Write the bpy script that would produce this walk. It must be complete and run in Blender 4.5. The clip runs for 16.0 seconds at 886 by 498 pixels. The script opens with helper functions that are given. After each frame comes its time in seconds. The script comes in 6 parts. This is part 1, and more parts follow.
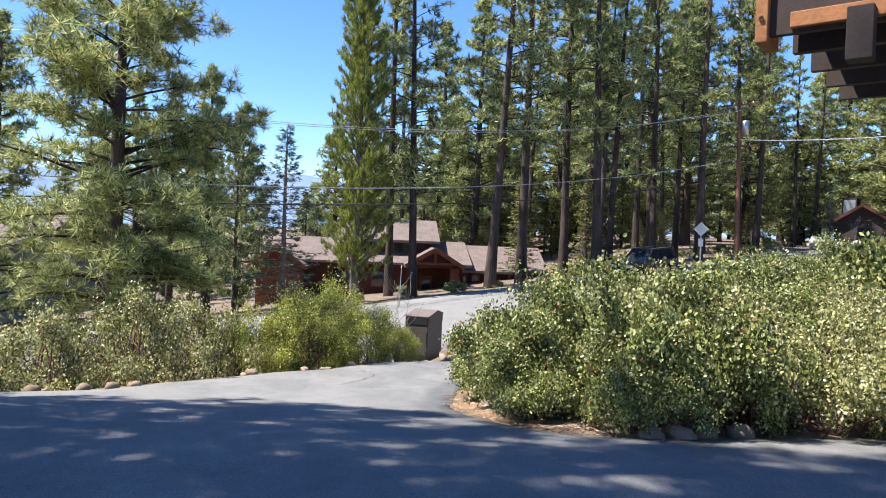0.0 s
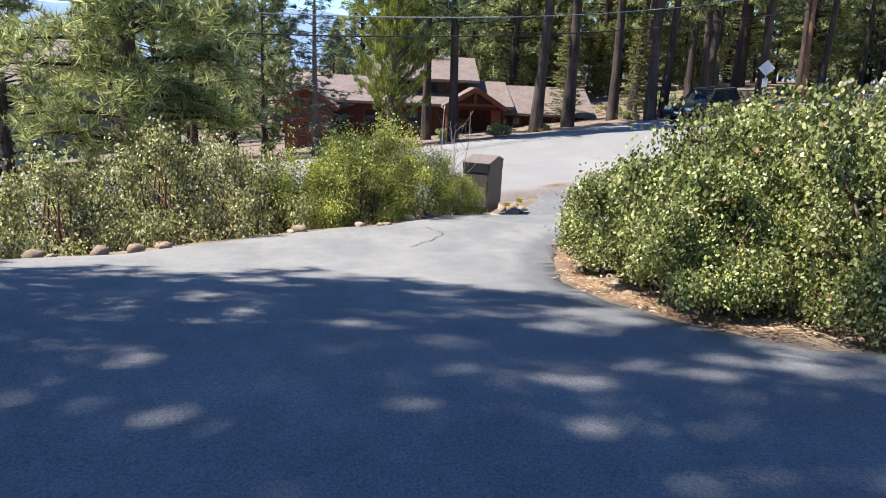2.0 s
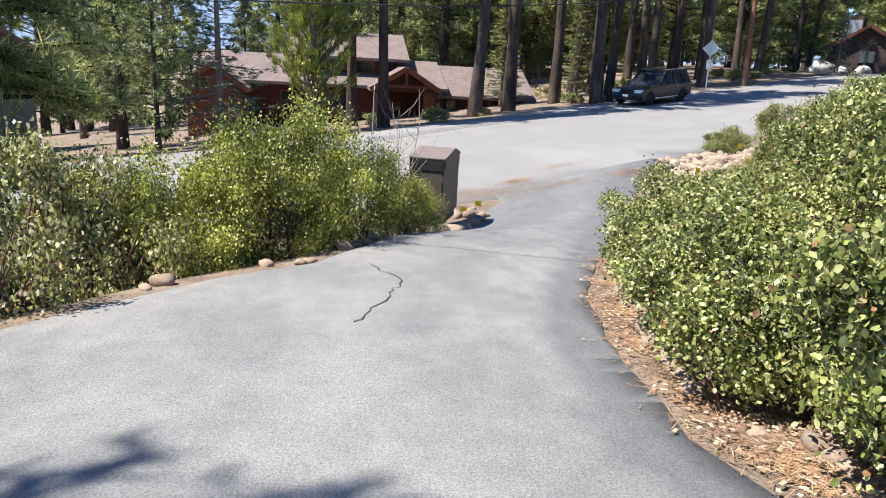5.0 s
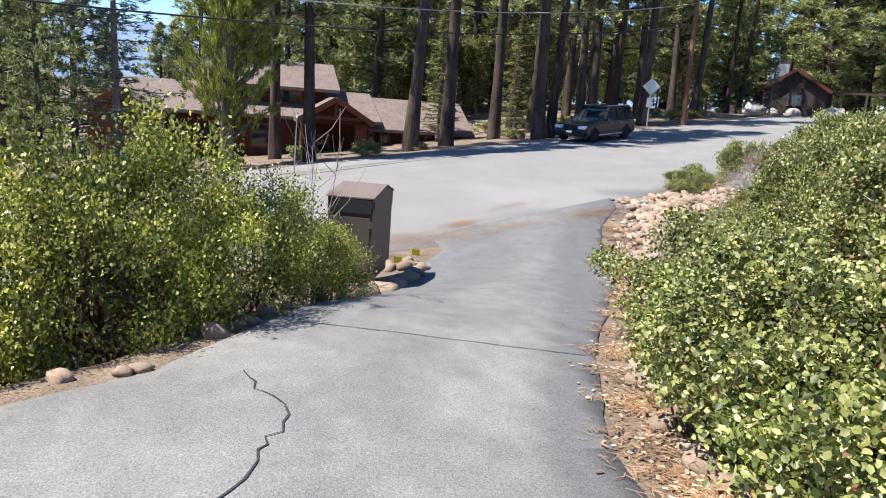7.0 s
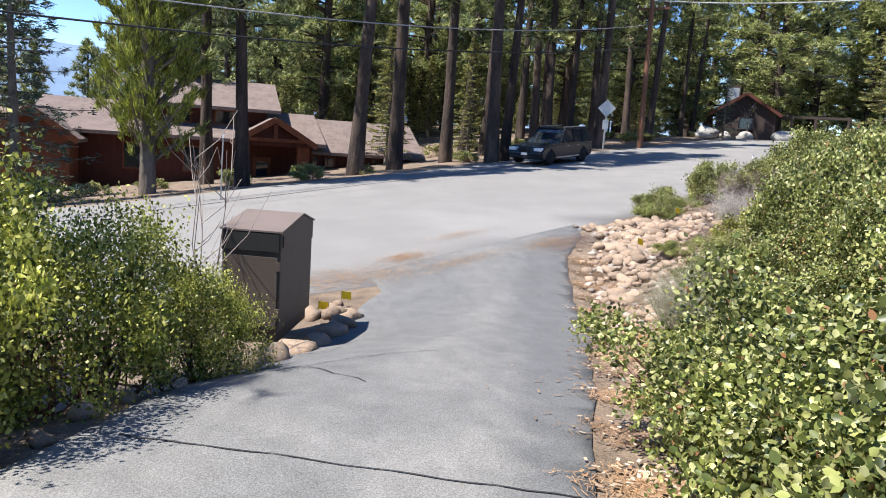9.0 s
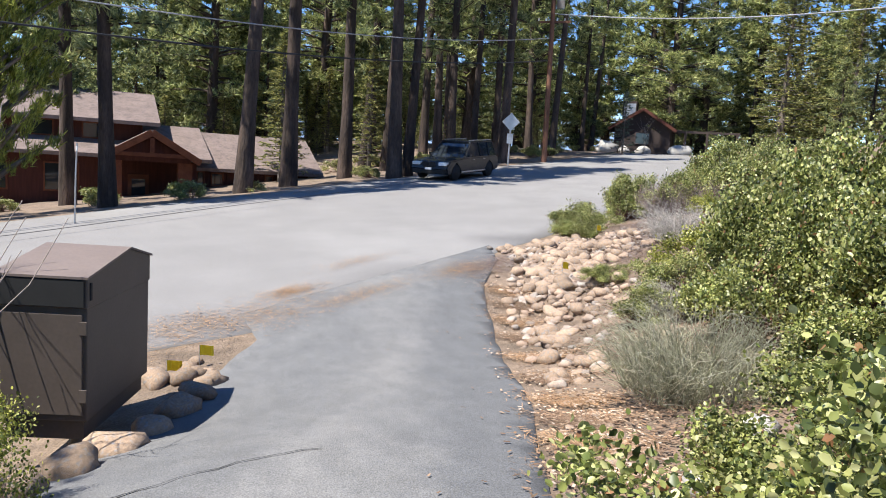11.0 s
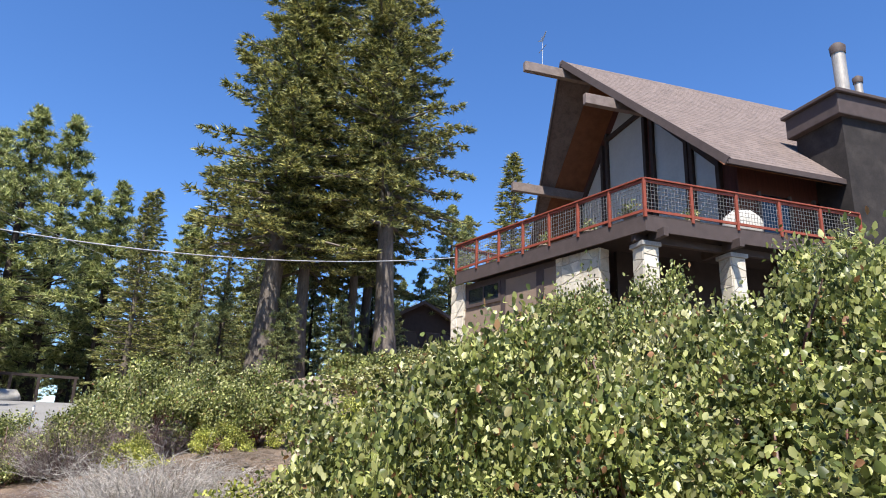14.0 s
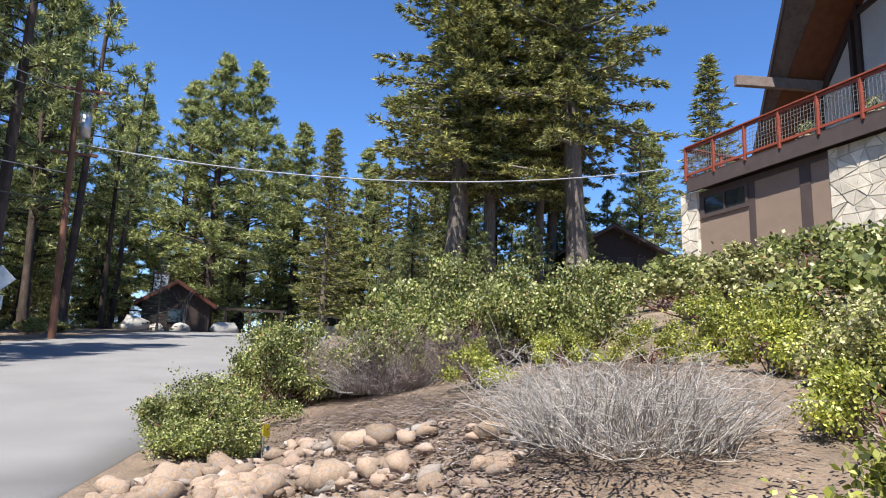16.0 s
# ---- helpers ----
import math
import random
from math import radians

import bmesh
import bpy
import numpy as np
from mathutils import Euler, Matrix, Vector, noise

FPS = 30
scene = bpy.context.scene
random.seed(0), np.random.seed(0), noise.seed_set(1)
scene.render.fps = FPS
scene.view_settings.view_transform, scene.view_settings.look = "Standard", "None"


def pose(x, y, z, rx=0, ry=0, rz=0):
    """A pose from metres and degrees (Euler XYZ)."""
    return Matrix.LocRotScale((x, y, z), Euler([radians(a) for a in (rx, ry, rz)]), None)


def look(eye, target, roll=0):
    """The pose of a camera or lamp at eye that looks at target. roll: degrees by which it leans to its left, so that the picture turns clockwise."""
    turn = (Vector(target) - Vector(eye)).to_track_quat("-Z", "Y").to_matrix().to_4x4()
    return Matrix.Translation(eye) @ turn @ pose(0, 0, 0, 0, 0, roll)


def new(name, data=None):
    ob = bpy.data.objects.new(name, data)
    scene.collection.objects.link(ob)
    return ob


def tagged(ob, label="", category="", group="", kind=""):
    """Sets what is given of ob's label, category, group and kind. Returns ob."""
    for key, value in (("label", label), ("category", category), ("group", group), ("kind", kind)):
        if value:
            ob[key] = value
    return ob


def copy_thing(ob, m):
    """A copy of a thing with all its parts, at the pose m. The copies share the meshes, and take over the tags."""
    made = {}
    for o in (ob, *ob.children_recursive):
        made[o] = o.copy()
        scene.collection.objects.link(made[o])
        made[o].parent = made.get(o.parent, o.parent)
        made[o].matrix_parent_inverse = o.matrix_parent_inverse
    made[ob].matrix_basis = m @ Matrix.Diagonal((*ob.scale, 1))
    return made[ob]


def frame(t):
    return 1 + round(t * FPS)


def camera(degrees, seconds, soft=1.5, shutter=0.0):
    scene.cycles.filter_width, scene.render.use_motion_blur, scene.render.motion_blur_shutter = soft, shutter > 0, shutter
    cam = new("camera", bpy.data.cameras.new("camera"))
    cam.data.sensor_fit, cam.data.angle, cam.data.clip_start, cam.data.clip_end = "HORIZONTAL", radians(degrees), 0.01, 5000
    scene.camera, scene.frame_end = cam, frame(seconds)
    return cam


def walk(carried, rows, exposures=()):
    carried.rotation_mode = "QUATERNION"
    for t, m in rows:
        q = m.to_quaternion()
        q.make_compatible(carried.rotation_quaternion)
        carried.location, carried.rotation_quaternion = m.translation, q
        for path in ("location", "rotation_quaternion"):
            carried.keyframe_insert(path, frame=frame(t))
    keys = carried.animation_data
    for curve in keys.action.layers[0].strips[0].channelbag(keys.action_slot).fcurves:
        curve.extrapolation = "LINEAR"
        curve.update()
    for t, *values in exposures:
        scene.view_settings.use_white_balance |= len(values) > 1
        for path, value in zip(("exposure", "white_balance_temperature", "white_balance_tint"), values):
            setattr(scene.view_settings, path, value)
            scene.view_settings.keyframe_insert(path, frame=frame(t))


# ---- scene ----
cam = camera(65.0, 16.0, soft=1.0)
PATH = [
    (0, (0.278, 0.119, 1.357), (0.248, 2.119, 1.33), 2.3),
    (0.5, (0.113, 0.557, 1.285), (0.032, 2.546, 1.101), 2.3),
    (1, (-0.16, 1.088, 1.196), (-0.245, 3.066, 0.908), 2.5),
    (1.5, (-0.41, 1.658, 1.161), (-0.5, 3.613, 0.752), 2.5),
    (2, (-0.643, 2.301, 1.119), (-0.722, 4.243, 0.649), 2.6),
    (2.5, (-0.837, 2.886, 1.079), (-0.906, 4.821, 0.578), 2.6),
    (3, (-0.942, 3.527, 1.057), (-0.999, 5.458, 0.537), 2.6),
    (3.5, (-1.092, 4.209, 0.985), (-1.132, 6.14, 0.465), 2.5),
    (4, (-1.133, 4.875, 0.958), (-1.117, 6.806, 0.439), 2.5),
    (4.2, (-1.156, 5.127, 0.936), (-1.115, 7.059, 0.421), 2.5),
    (6.3, (-1.088, 8.266, 0.602), (-0.823, 10.197, 0.156), 4.0),
    (6.5, (-1.039, 8.509, 0.56), (-0.761, 10.445, 0.14), 4.0),
    (7, (-0.885, 9.069, 0.525), (-0.563, 11.004, 0.137), 4.1),
    (7.5, (-0.743, 9.637, 0.491), (-0.368, 11.571, 0.146), 4.0),
    (8, (-0.598, 10.257, 0.41), (-0.179, 12.187, 0.099), 4.0),
    (10.3, (0.121, 12.305, 0.315), (0.603, 14.222, 0.008), 3.9),
    (10.5, (0.177, 12.544, 0.298), (0.695, 14.453, 0.003), 3.8),
    (11, (0.31, 13.106, 0.26), (1.016, 14.961, 0.016), 3.8),
    (11.5, (0.587, 13.77, 0.23), (1.74, 15.405, 0.257), 3.5),
    (12, (0.938, 14.543, 0.177), (2.413, 15.858, 0.486), 3.2),
    (12.5, (1.328, 15.256, 0.132), (2.988, 16.263, 0.613), 2.8),
    (13, (1.638, 16.074, 0.078), (3.397, 16.85, 0.628), 2.4),
    (13.5, (2.053, 16.852, 0.014), (3.867, 17.484, 0.572), 2.0),
    (14, (2.469, 17.67, -0.042), (4.291, 18.279, 0.515), 1.9),
    (14.5, (2.939, 18.47, -0.134), (4.763, 19.086, 0.406), 1.8),
    (15, (3.328, 19.286, -0.182), (5.142, 19.979, 0.295), 1.8),
    (15.5, (3.644, 20.116, -0.273), (5.425, 20.939, 0.116), 1.7),
    (16, (3.824, 20.923, -0.349), (5.503, 21.949, 0.014), 1.9),
]
walk(cam, [(t, look(eye, target, roll)) for t, eye, target, roll in PATH], exposures=[(0, 1.34), (4, 1.34), (7, 1.18), (11, 1.16), (16, 1.06)])

# ---- world and sun ----
SUN_DIR = Vector((-0.57, -0.09, 1.0)).normalized()
world = bpy.data.worlds.new("sky")
scene.world = world
world.use_nodes = True
wn = world.node_tree
sky = wn.nodes.new("ShaderNodeTexSky")
sky.sky_type = "NISHITA"
sky.sun_disc = False
sky.sun_elevation = math.asin(SUN_DIR.z)
sky.sun_rotation = math.atan2(SUN_DIR.x, SUN_DIR.y)
sky.altitude = 1900
sky.air_density = 1.0
sky.dust_density = 0.0
sky.ozone_density = 3.0
deep = wn.nodes.new("ShaderNodeHueSaturation")
deep.inputs["Hue"].default_value = 0.507
deep.inputs["Saturation"].default_value = 1.2
wn.links.new(sky.outputs[0], deep.inputs["Color"])
wn.links.new(deep.outputs[0], wn.nodes["Background"].inputs[0])
wn.nodes["Background"].inputs[1].default_value = 0.118
sun = new("sun", bpy.data.lights.new("sun", "SUN"))
sun.data.energy = 4.8
sun.data.angle = radians(0.53)
sun.data.color = (1.0, 0.96, 0.89)
sun.matrix_world = look((0, 0, 60), Vector((0, 0, 60)) - SUN_DIR)


# ---- materials ----
def mat(name, base, rough=0.8, metal=0.0, vary=0.25, scale=6.0, fine=60.0, bump=0.3, bump_scale=40.0,
        second=None, mix_scale=1.2, mix_at=0.55, island=0.0, translucent=0.0, spec=0.3, stretch=(1, 1, 1), detail=6.0, obrand=0.0, bump_dist=0.01, speckle=None, zone=None):
    """A surface whose colour varies at two scales, with a fine relief."""
    m = bpy.data.materials.new(name)
    m.use_nodes = True
    t = m.node_tree
    b = t.nodes["Principled BSDF"]
    b.inputs["Roughness"].default_value = rough
    b.inputs["Metallic"].default_value = metal
    b.inputs["Specular IOR Level"].default_value = spec
    co = t.nodes.new("ShaderNodeTexCoord")
    mp = t.nodes.new("ShaderNodeMapping")
    mp.inputs["Scale"].default_value = stretch
    t.links.new(co.outputs["Object"], mp.inputs["Vector"])

    def tex(s, d=detail):
        n = t.nodes.new("ShaderNodeTexNoise")
        n.inputs["Scale"].default_value = s
        n.inputs["Detail"].default_value = d
        t.links.new(mp.outputs[0], n.inputs["Vector"])
        return n.outputs["Fac"]

    def span(fac, lo, hi, a, c):
        n = t.nodes.new("ShaderNodeMapRange")
        t.links.new(fac, n.inputs[0])
        for k, val in enumerate((lo, hi, a, c)):
            n.inputs[k + 1].default_value = val
        return n.outputs[0]

    def mixc(fac, a, c, kind="MIX"):
        n = t.nodes.new("ShaderNodeMix")
        n.data_type, n.blend_type = "RGBA", kind
        for sock, val in ((n.inputs[0], fac), (n.inputs[6], a), (n.inputs[7], c)):
            if isinstance(val, bpy.types.NodeSocket):
                t.links.new(val, sock)
            elif sock == n.inputs[0]:
                sock.default_value = val
            else:
                sock.default_value = (*val[:3], 1)
        return n.outputs[2]

    col = base
    if second is not None:
        col = mixc(span(tex(mix_scale), mix_at - 0.08, mix_at + 0.08, 0, 1), base, second)

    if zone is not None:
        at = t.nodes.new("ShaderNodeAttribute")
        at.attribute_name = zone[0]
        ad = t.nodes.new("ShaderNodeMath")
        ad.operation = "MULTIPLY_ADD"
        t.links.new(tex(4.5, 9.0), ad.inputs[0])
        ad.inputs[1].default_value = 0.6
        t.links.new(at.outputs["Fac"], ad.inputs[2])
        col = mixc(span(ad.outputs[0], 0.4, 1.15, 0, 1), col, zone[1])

    def scaled(c, fac):
        g = t.nodes.new("ShaderNodeCombineColor")
        for k in range(3):
            t.links.new(fac, g.inputs[k])
        return mixc(1.0, c, g.outputs[0], "MULTIPLY")

    col = scaled(col, span(tex(scale), 0.25, 0.75, 1 - vary, 1 + vary))
    col = scaled(col, span(tex(fine, 3.0), 0.25, 0.75, 1 - (speckle or vary * 0.8), 1 + (speckle or vary * 0.8)))
    if island:
        g = t.nodes.new("ShaderNodeNewGeometry")
        col = scaled(col, span(g.outputs["Random Per Island"], 0, 1, 1 - island, 1 + island))
    if obrand:
        g = t.nodes.new("ShaderNodeObjectInfo")
        col = scaled(col, span(g.outputs["Random"], 0, 1, 1 - obrand, 1 + obrand))
    if isinstance(col, bpy.types.NodeSocket):
        t.links.new(col, b.inputs["Base Color"])
    if bump:
        bn = t.nodes.new("ShaderNodeBump")
        bn.inputs["Strength"].default_value = bump
        bn.inputs["Distance"].default_value = bump_dist
        t.links.new(tex(bump_scale), bn.inputs["Height"])
        t.links.new(bn.outputs[0], b.inputs["Normal"])
    if translucent:
        tr = t.nodes.new("ShaderNodeBsdfTranslucent")
        t.links.new(col, tr.inputs["Color"])
        ms = t.nodes.new("ShaderNodeMixShader")
        ms.inputs[0].default_value = translucent
        t.links.new(b.outputs[0], ms.inputs[1])
        t.links.new(tr.outputs[0], ms.inputs[2])
        t.links.new(ms.outputs[0], t.nodes["Material Output"].inputs["Surface"])
    return m


def leaf_mat(name, colours, rough=0.42, translucent=0.32, spec=0.45, odd=None):
    """Leaves that each take one of a run of colours."""
    m = bpy.data.materials.new(name)
    m.use_nodes = True
    t = m.node_tree
    b = t.nodes["Principled BSDF"]
    b.inputs["Roughness"].default_value = rough
    b.inputs["Specular IOR Level"].default_value = spec
    g = t.nodes.new("ShaderNodeNewGeometry")
    r = t.nodes.new("ShaderNodeValToRGB")
    e = r.color_ramp.elements
    while len(e) < len(colours):
        e.new(0.5)
    for k, c in enumerate(colours):
        e[k].position = k / (len(colours) - 1) * (1.0 if odd is None else 0.97)
        e[k].color = (*c, 1)
    if odd is not None:
        e.new(0.982).color = (*odd, 1)
    t.links.new(g.outputs["Random Per Island"], r.inputs[0])
    co = t.nodes.new("ShaderNodeTexCoord")
    n = t.nodes.new("ShaderNodeTexNoise")
    n.inputs["Scale"].default_value = 2.6
    t.links.new(co.outputs["Object"], n.inputs["Vector"])
    mr = t.nodes.new("ShaderNodeMapRange")
    for k, val in enumerate((0.32, 0.68, 0.6, 1.45)):
        mr.inputs[k + 1].default_value = val
    t.links.new(n.outputs["Fac"], mr.inputs[0])
    vm = t.nodes.new("ShaderNodeVectorMath")
    vm.operation = "SCALE"
    t.links.new(r.outputs[0], vm.inputs[0])
    t.links.new(mr.outputs[0], vm.inputs["Scale"])
    t.links.new(vm.outputs[0], b.inputs["Base Color"])
    tr = t.nodes.new("ShaderNodeBsdfTranslucent")
    t.links.new(vm.outputs[0], tr.inputs["Color"])
    ms = t.nodes.new("ShaderNodeMixShader")
    ms.inputs[0].default_value = translucent
    t.links.new(b.outputs[0], ms.inputs[1])
    t.links.new(tr.outputs[0], ms.inputs[2])
    t.links.new(ms.outputs[0], t.nodes["Material Output"].inputs["Surface"])
    return m


def glass_mat(name, tint=(0.02, 0.025, 0.03)):
    m = bpy.data.materials.new(name)
    m.use_nodes = True
    b = m.node_tree.nodes["Principled BSDF"]
    b.inputs["Base Color"].default_value = (*tint, 1)
    b.inputs["Roughness"].default_value = 0.04
    b.inputs["Specular IOR Level"].default_value = 0.7
    return m


M_SOIL = mat("soil_litter", (0.2, 0.148, 0.108), 0.95, second=(0.15, 0.112, 0.082), vary=0.35, scale=3, fine=45, bump=0.9, bump_scale=30, bump_dist=0.04)
M_ASPHALT = mat("worn_asphalt", (0.165, 0.162, 0.158), 0.85, second=(0.198, 0.192, 0.184), mix_scale=0.9, mix_at=0.5, vary=0.12, speckle=0.42, scale=4, fine=85, bump=0.6, bump_scale=110, bump_dist=0.006, stretch=(1.2, 0.8, 1), zone=("asphalt_dark", (0.115, 0.116, 0.119)))
M_ROAD = mat("road_asphalt", (0.195, 0.187, 0.181), 0.88, second=(0.212, 0.204, 0.197), mix_scale=0.2, speckle=0.3, vary=0.07, scale=0.8, fine=120, bump=0.25, bump_scale=160, bump_dist=0.004)
# crack filler, used too for the painted cable shadow on the road
M_CRACK_SHADOW = mat("crack_filler_and_cable_shadow", (0.035, 0.035, 0.037), 0.9, vary=0.3)
M_STRAW = mat("pine_straw", (0.33, 0.2, 0.11), 0.9, vary=0.35, scale=8, fine=90, bump=0.8, bump_scale=90, island=0.35)
M_ROCK = mat("granite_cobble", (0.3, 0.215, 0.15), 0.9, second=(0.25, 0.232, 0.22), mix_scale=5, mix_at=0.6, vary=0.25, scale=8, fine=70, bump=0.6, bump_scale=30, obrand=0.3)
M_COBBLE = mat("mixed_cobble", (0.27, 0.195, 0.145), 0.9, second=(0.29, 0.255, 0.225), mix_scale=3, vary=0.25, scale=8, fine=70, bump=0.6, bump_scale=30, island=0.35)
M_ROCKW = mat("pale_boulder", (0.36, 0.34, 0.31), 0.9, vary=0.2, scale=2, fine=30, bump=0.6, bump_scale=12)
M_BARK = mat("pine_bark", (0.05, 0.037, 0.03), 0.95, second=(0.085, 0.06, 0.047), mix_scale=3, vary=0.4, scale=4, fine=22, bump=1.0, bump_scale=10, stretch=(1, 1, 0.25), bump_dist=0.06, obrand=0.3)
M_FIRBARK = mat("grey_fir_bark", (0.15, 0.125, 0.105), 0.95, vary=0.35, scale=4, fine=22, bump=1.0, bump_scale=9, stretch=(1, 1, 0.25), bump_dist=0.06)
M_STEM = mat("red_stem", (0.14, 0.055, 0.04), 0.6, second=(0.25, 0.2, 0.17), mix_scale=6, vary=0.3, scale=12, fine=60, bump=0.3)
M_TWIG = mat("grey_twig", (0.36, 0.33, 0.3), 0.9, vary=0.3, scale=10, fine=60, bump=0.2, island=0.35)
M_LEAF = leaf_mat("manzanita_leaf", [(0.035, 0.05, 0.016), (0.11, 0.138, 0.036), (0.23, 0.255, 0.068), (0.36, 0.37, 0.125), (0.5, 0.49, 0.24)], odd=(0.26, 0.13, 0.06))
M_LEAFY = leaf_mat("yellow_green_leaf", [(0.055, 0.075, 0.02), (0.2, 0.225, 0.035), (0.4, 0.41, 0.07), (0.62, 0.59, 0.2)])
M_LEAFP = leaf_mat("pale_leaf", [(0.06, 0.062, 0.026), (0.19, 0.2, 0.062), (0.38, 0.375, 0.13), (0.66, 0.61, 0.38)], odd=(0.33, 0.2, 0.1))
M_PURPLE = mat("purple_brown_twig", (0.17, 0.12, 0.115), 0.85, second=(0.3, 0.26, 0.24), mix_scale=4, vary=0.3, scale=10, fine=60, bump=0.2, island=0.4)
M_BROOM = leaf_mat("grey_green_twig", [(0.2, 0.2, 0.13), (0.33, 0.33, 0.22), (0.46, 0.43, 0.34)])
M_NEEDLE = leaf_mat("pine_needle", [(0.04, 0.062, 0.026), (0.13, 0.162, 0.06), (0.28, 0.305, 0.115), (0.48, 0.49, 0.22)], 0.5, 0.38)
M_NEEDLEL = leaf_mat("light_pine_needle", [(0.05, 0.075, 0.026), (0.17, 0.205, 0.065), (0.36, 0.385, 0.135), (0.6, 0.59, 0.27)], 0.5, 0.38)
M_NEEDLEB = leaf_mat("bright_pine_needle", [(0.07, 0.095, 0.032), (0.21, 0.245, 0.078), (0.4, 0.42, 0.155), (0.66, 0.64, 0.3)], 0.5, 0.38)
M_DUFF = mat("brown_duff", (0.2, 0.13, 0.085), 0.95, vary=0.3, scale=8, fine=60, bump=0, island=0.5)
M_CRUMB = leaf_mat("dry_leaf_crumb", [(0.12, 0.07, 0.045), (0.28, 0.17, 0.1), (0.42, 0.3, 0.2), (0.5, 0.42, 0.34)], 0.8, 0.1, 0.2)
M_FIR = leaf_mat("fir_needle", [(0.03, 0.045, 0.018), (0.12, 0.135, 0.045), (0.29, 0.285, 0.085), (0.5, 0.46, 0.16)], 0.55, 0.3)
M_CEDAR = leaf_mat("cedar_spray", [(0.08, 0.105, 0.02), (0.22, 0.25, 0.04), (0.42, 0.43, 0.09)], 0.55, 0.35)
M_SPRUCE = leaf_mat("blue_spruce_needle", [(0.02, 0.036, 0.024), (0.05, 0.075, 0.05), (0.1, 0.13, 0.09)], 0.55, 0.2)
M_BIN = mat("brown_painted_steel", (0.085, 0.067, 0.056), 0.55, vary=0.1, scale=3, fine=40, bump=0.05, spec=0.4)
# the bin's brown made lighter, for sunlight on the lid
M_BINTOP = mat("sunlit_brown_steel", (0.16, 0.126, 0.112), 0.6, vary=0.1, scale=3, fine=40, bump=0.05)
# red siding, its colour lowered to stand for tree shade on the cabin
M_WOODRED = mat("red_siding_shade_dark", (0.075, 0.024, 0.016), 0.8, vary=0.25, scale=2, fine=30, bump=0.3, stretch=(6, 6, 0.6))
M_WOODORANGE = mat("orange_stained_timber", (0.33, 0.14, 0.055), 0.75, vary=0.25, scale=3, fine=35, bump=0.3, stretch=(1, 1, 1))
M_SOFFIT = mat("brown_stained_soffit", (0.17, 0.07, 0.034), 0.8, vary=0.2, scale=3, fine=35, bump=0.25)
M_WOODDARK = mat("dark_brown_timber", (0.045, 0.032, 0.028), 0.8, vary=0.2, scale=3, fine=30, bump=0.2)
M_ROOF = mat("brown_shingle", (0.17, 0.13, 0.116), 0.95, second=(0.135, 0.106, 0.096), mix_scale=5, vary=0.18, scale=1.5, fine=14, bump=0.8, bump_scale=14, stretch=(1, 1, 1), bump_dist=0.03)
M_STUCCO = mat("tan_stucco", (0.24, 0.175, 0.13), 0.95, vary=0.08, scale=2, fine=60, bump=0.3, bump_scale=80)
M_TRIM = mat("dark_trim_paint", (0.075, 0.055, 0.05), 0.7, vary=0.15, scale=3, fine=40, bump=0.1)
M_REDRAIL = mat("red_stained_rail", (0.25, 0.06, 0.035), 0.6, vary=0.2, scale=4, fine=50, bump=0.15)
M_STONE = mat("pale_flagstone", (0.58, 0.52, 0.42), 0.9, vary=0.18, scale=4, fine=40, bump=0.5, bump_scale=18, obrand=0.22)
M_MORTAR = mat("grey_mortar", (0.42, 0.39, 0.34), 0.95, vary=0.12)
M_WIRE = mat("black_cable", (0.03, 0.03, 0.032), 0.6, vary=0.1, bump=0)
M_WIREL = mat("grey_cable", (0.35, 0.35, 0.36), 0.5, vary=0.1, bump=0)
M_POLE = mat("red_brown_pole", (0.18, 0.088, 0.055), 0.9, vary=0.3, scale=3, fine=30, bump=0.5, stretch=(1, 1, 0.15))
M_STEEL = mat("galvanised_steel", (0.5, 0.5, 0.5), 0.4, metal=0.8, vary=0.15, scale=4, fine=30, bump=0.05)
M_FLUE = mat("weathered_flue_steel", (0.42, 0.38, 0.33), 0.5, metal=0.4, vary=0.25, scale=3, fine=30, bump=0.05, stretch=(1, 1, 0.2))
# dark stain, taken darker and mottled for tree shadow dappling the chimney
M_CHIMNEY = mat("tree_shaded_dark_cladding", (0.028, 0.023, 0.021), 0.85, second=(0.045, 0.037, 0.033), mix_scale=1.2, vary=0.3, scale=2, fine=25, bump=0.3)
M_COVER = mat("grey_weather_cover", (0.52, 0.49, 0.44), 0.7, vary=0.1, scale=3, fine=20, bump=0.3, bump_scale=6)
M_MESH = mat("galvanised_wire_mesh", (0.2, 0.19, 0.18), 0.5, metal=0.3, vary=0.15, bump=0)
M_YELLOW = mat("yellow_plastic", (0.8, 0.6, 0.02), 0.5, vary=0.08, bump=0)
M_WHITE = mat("white_paint", (0.78, 0.77, 0.74), 0.6, vary=0.06, bump=0)
M_CAR = mat("grey_car_paint", (0.03, 0.033, 0.038), 0.22, metal=0.5, vary=0.04, bump=0, spec=0.6)
M_VAN = mat("silver_car_paint", (0.42, 0.43, 0.43), 0.3, metal=0.4, vary=0.04, bump=0, spec=0.6)
M_RUBBER = mat("black_rubber", (0.02, 0.02, 0.02), 0.8, vary=0.1, bump=0)
M_GLASS = glass_mat("dark_glass")
M_BLIND = mat("grey_window_blind", (0.4, 0.4, 0.37), 0.35, vary=0.06, scale=1, fine=8, bump=0, spec=0.6)
M_WEATHER = mat("weathered_beam", (0.2, 0.155, 0.135), 0.85, vary=0.25, scale=3, fine=40, bump=0.3)
M_SAPLING = mat("sapling_bark", (0.3, 0.25, 0.22), 0.85, vary=0.2, scale=10, fine=60, bump=0.1)
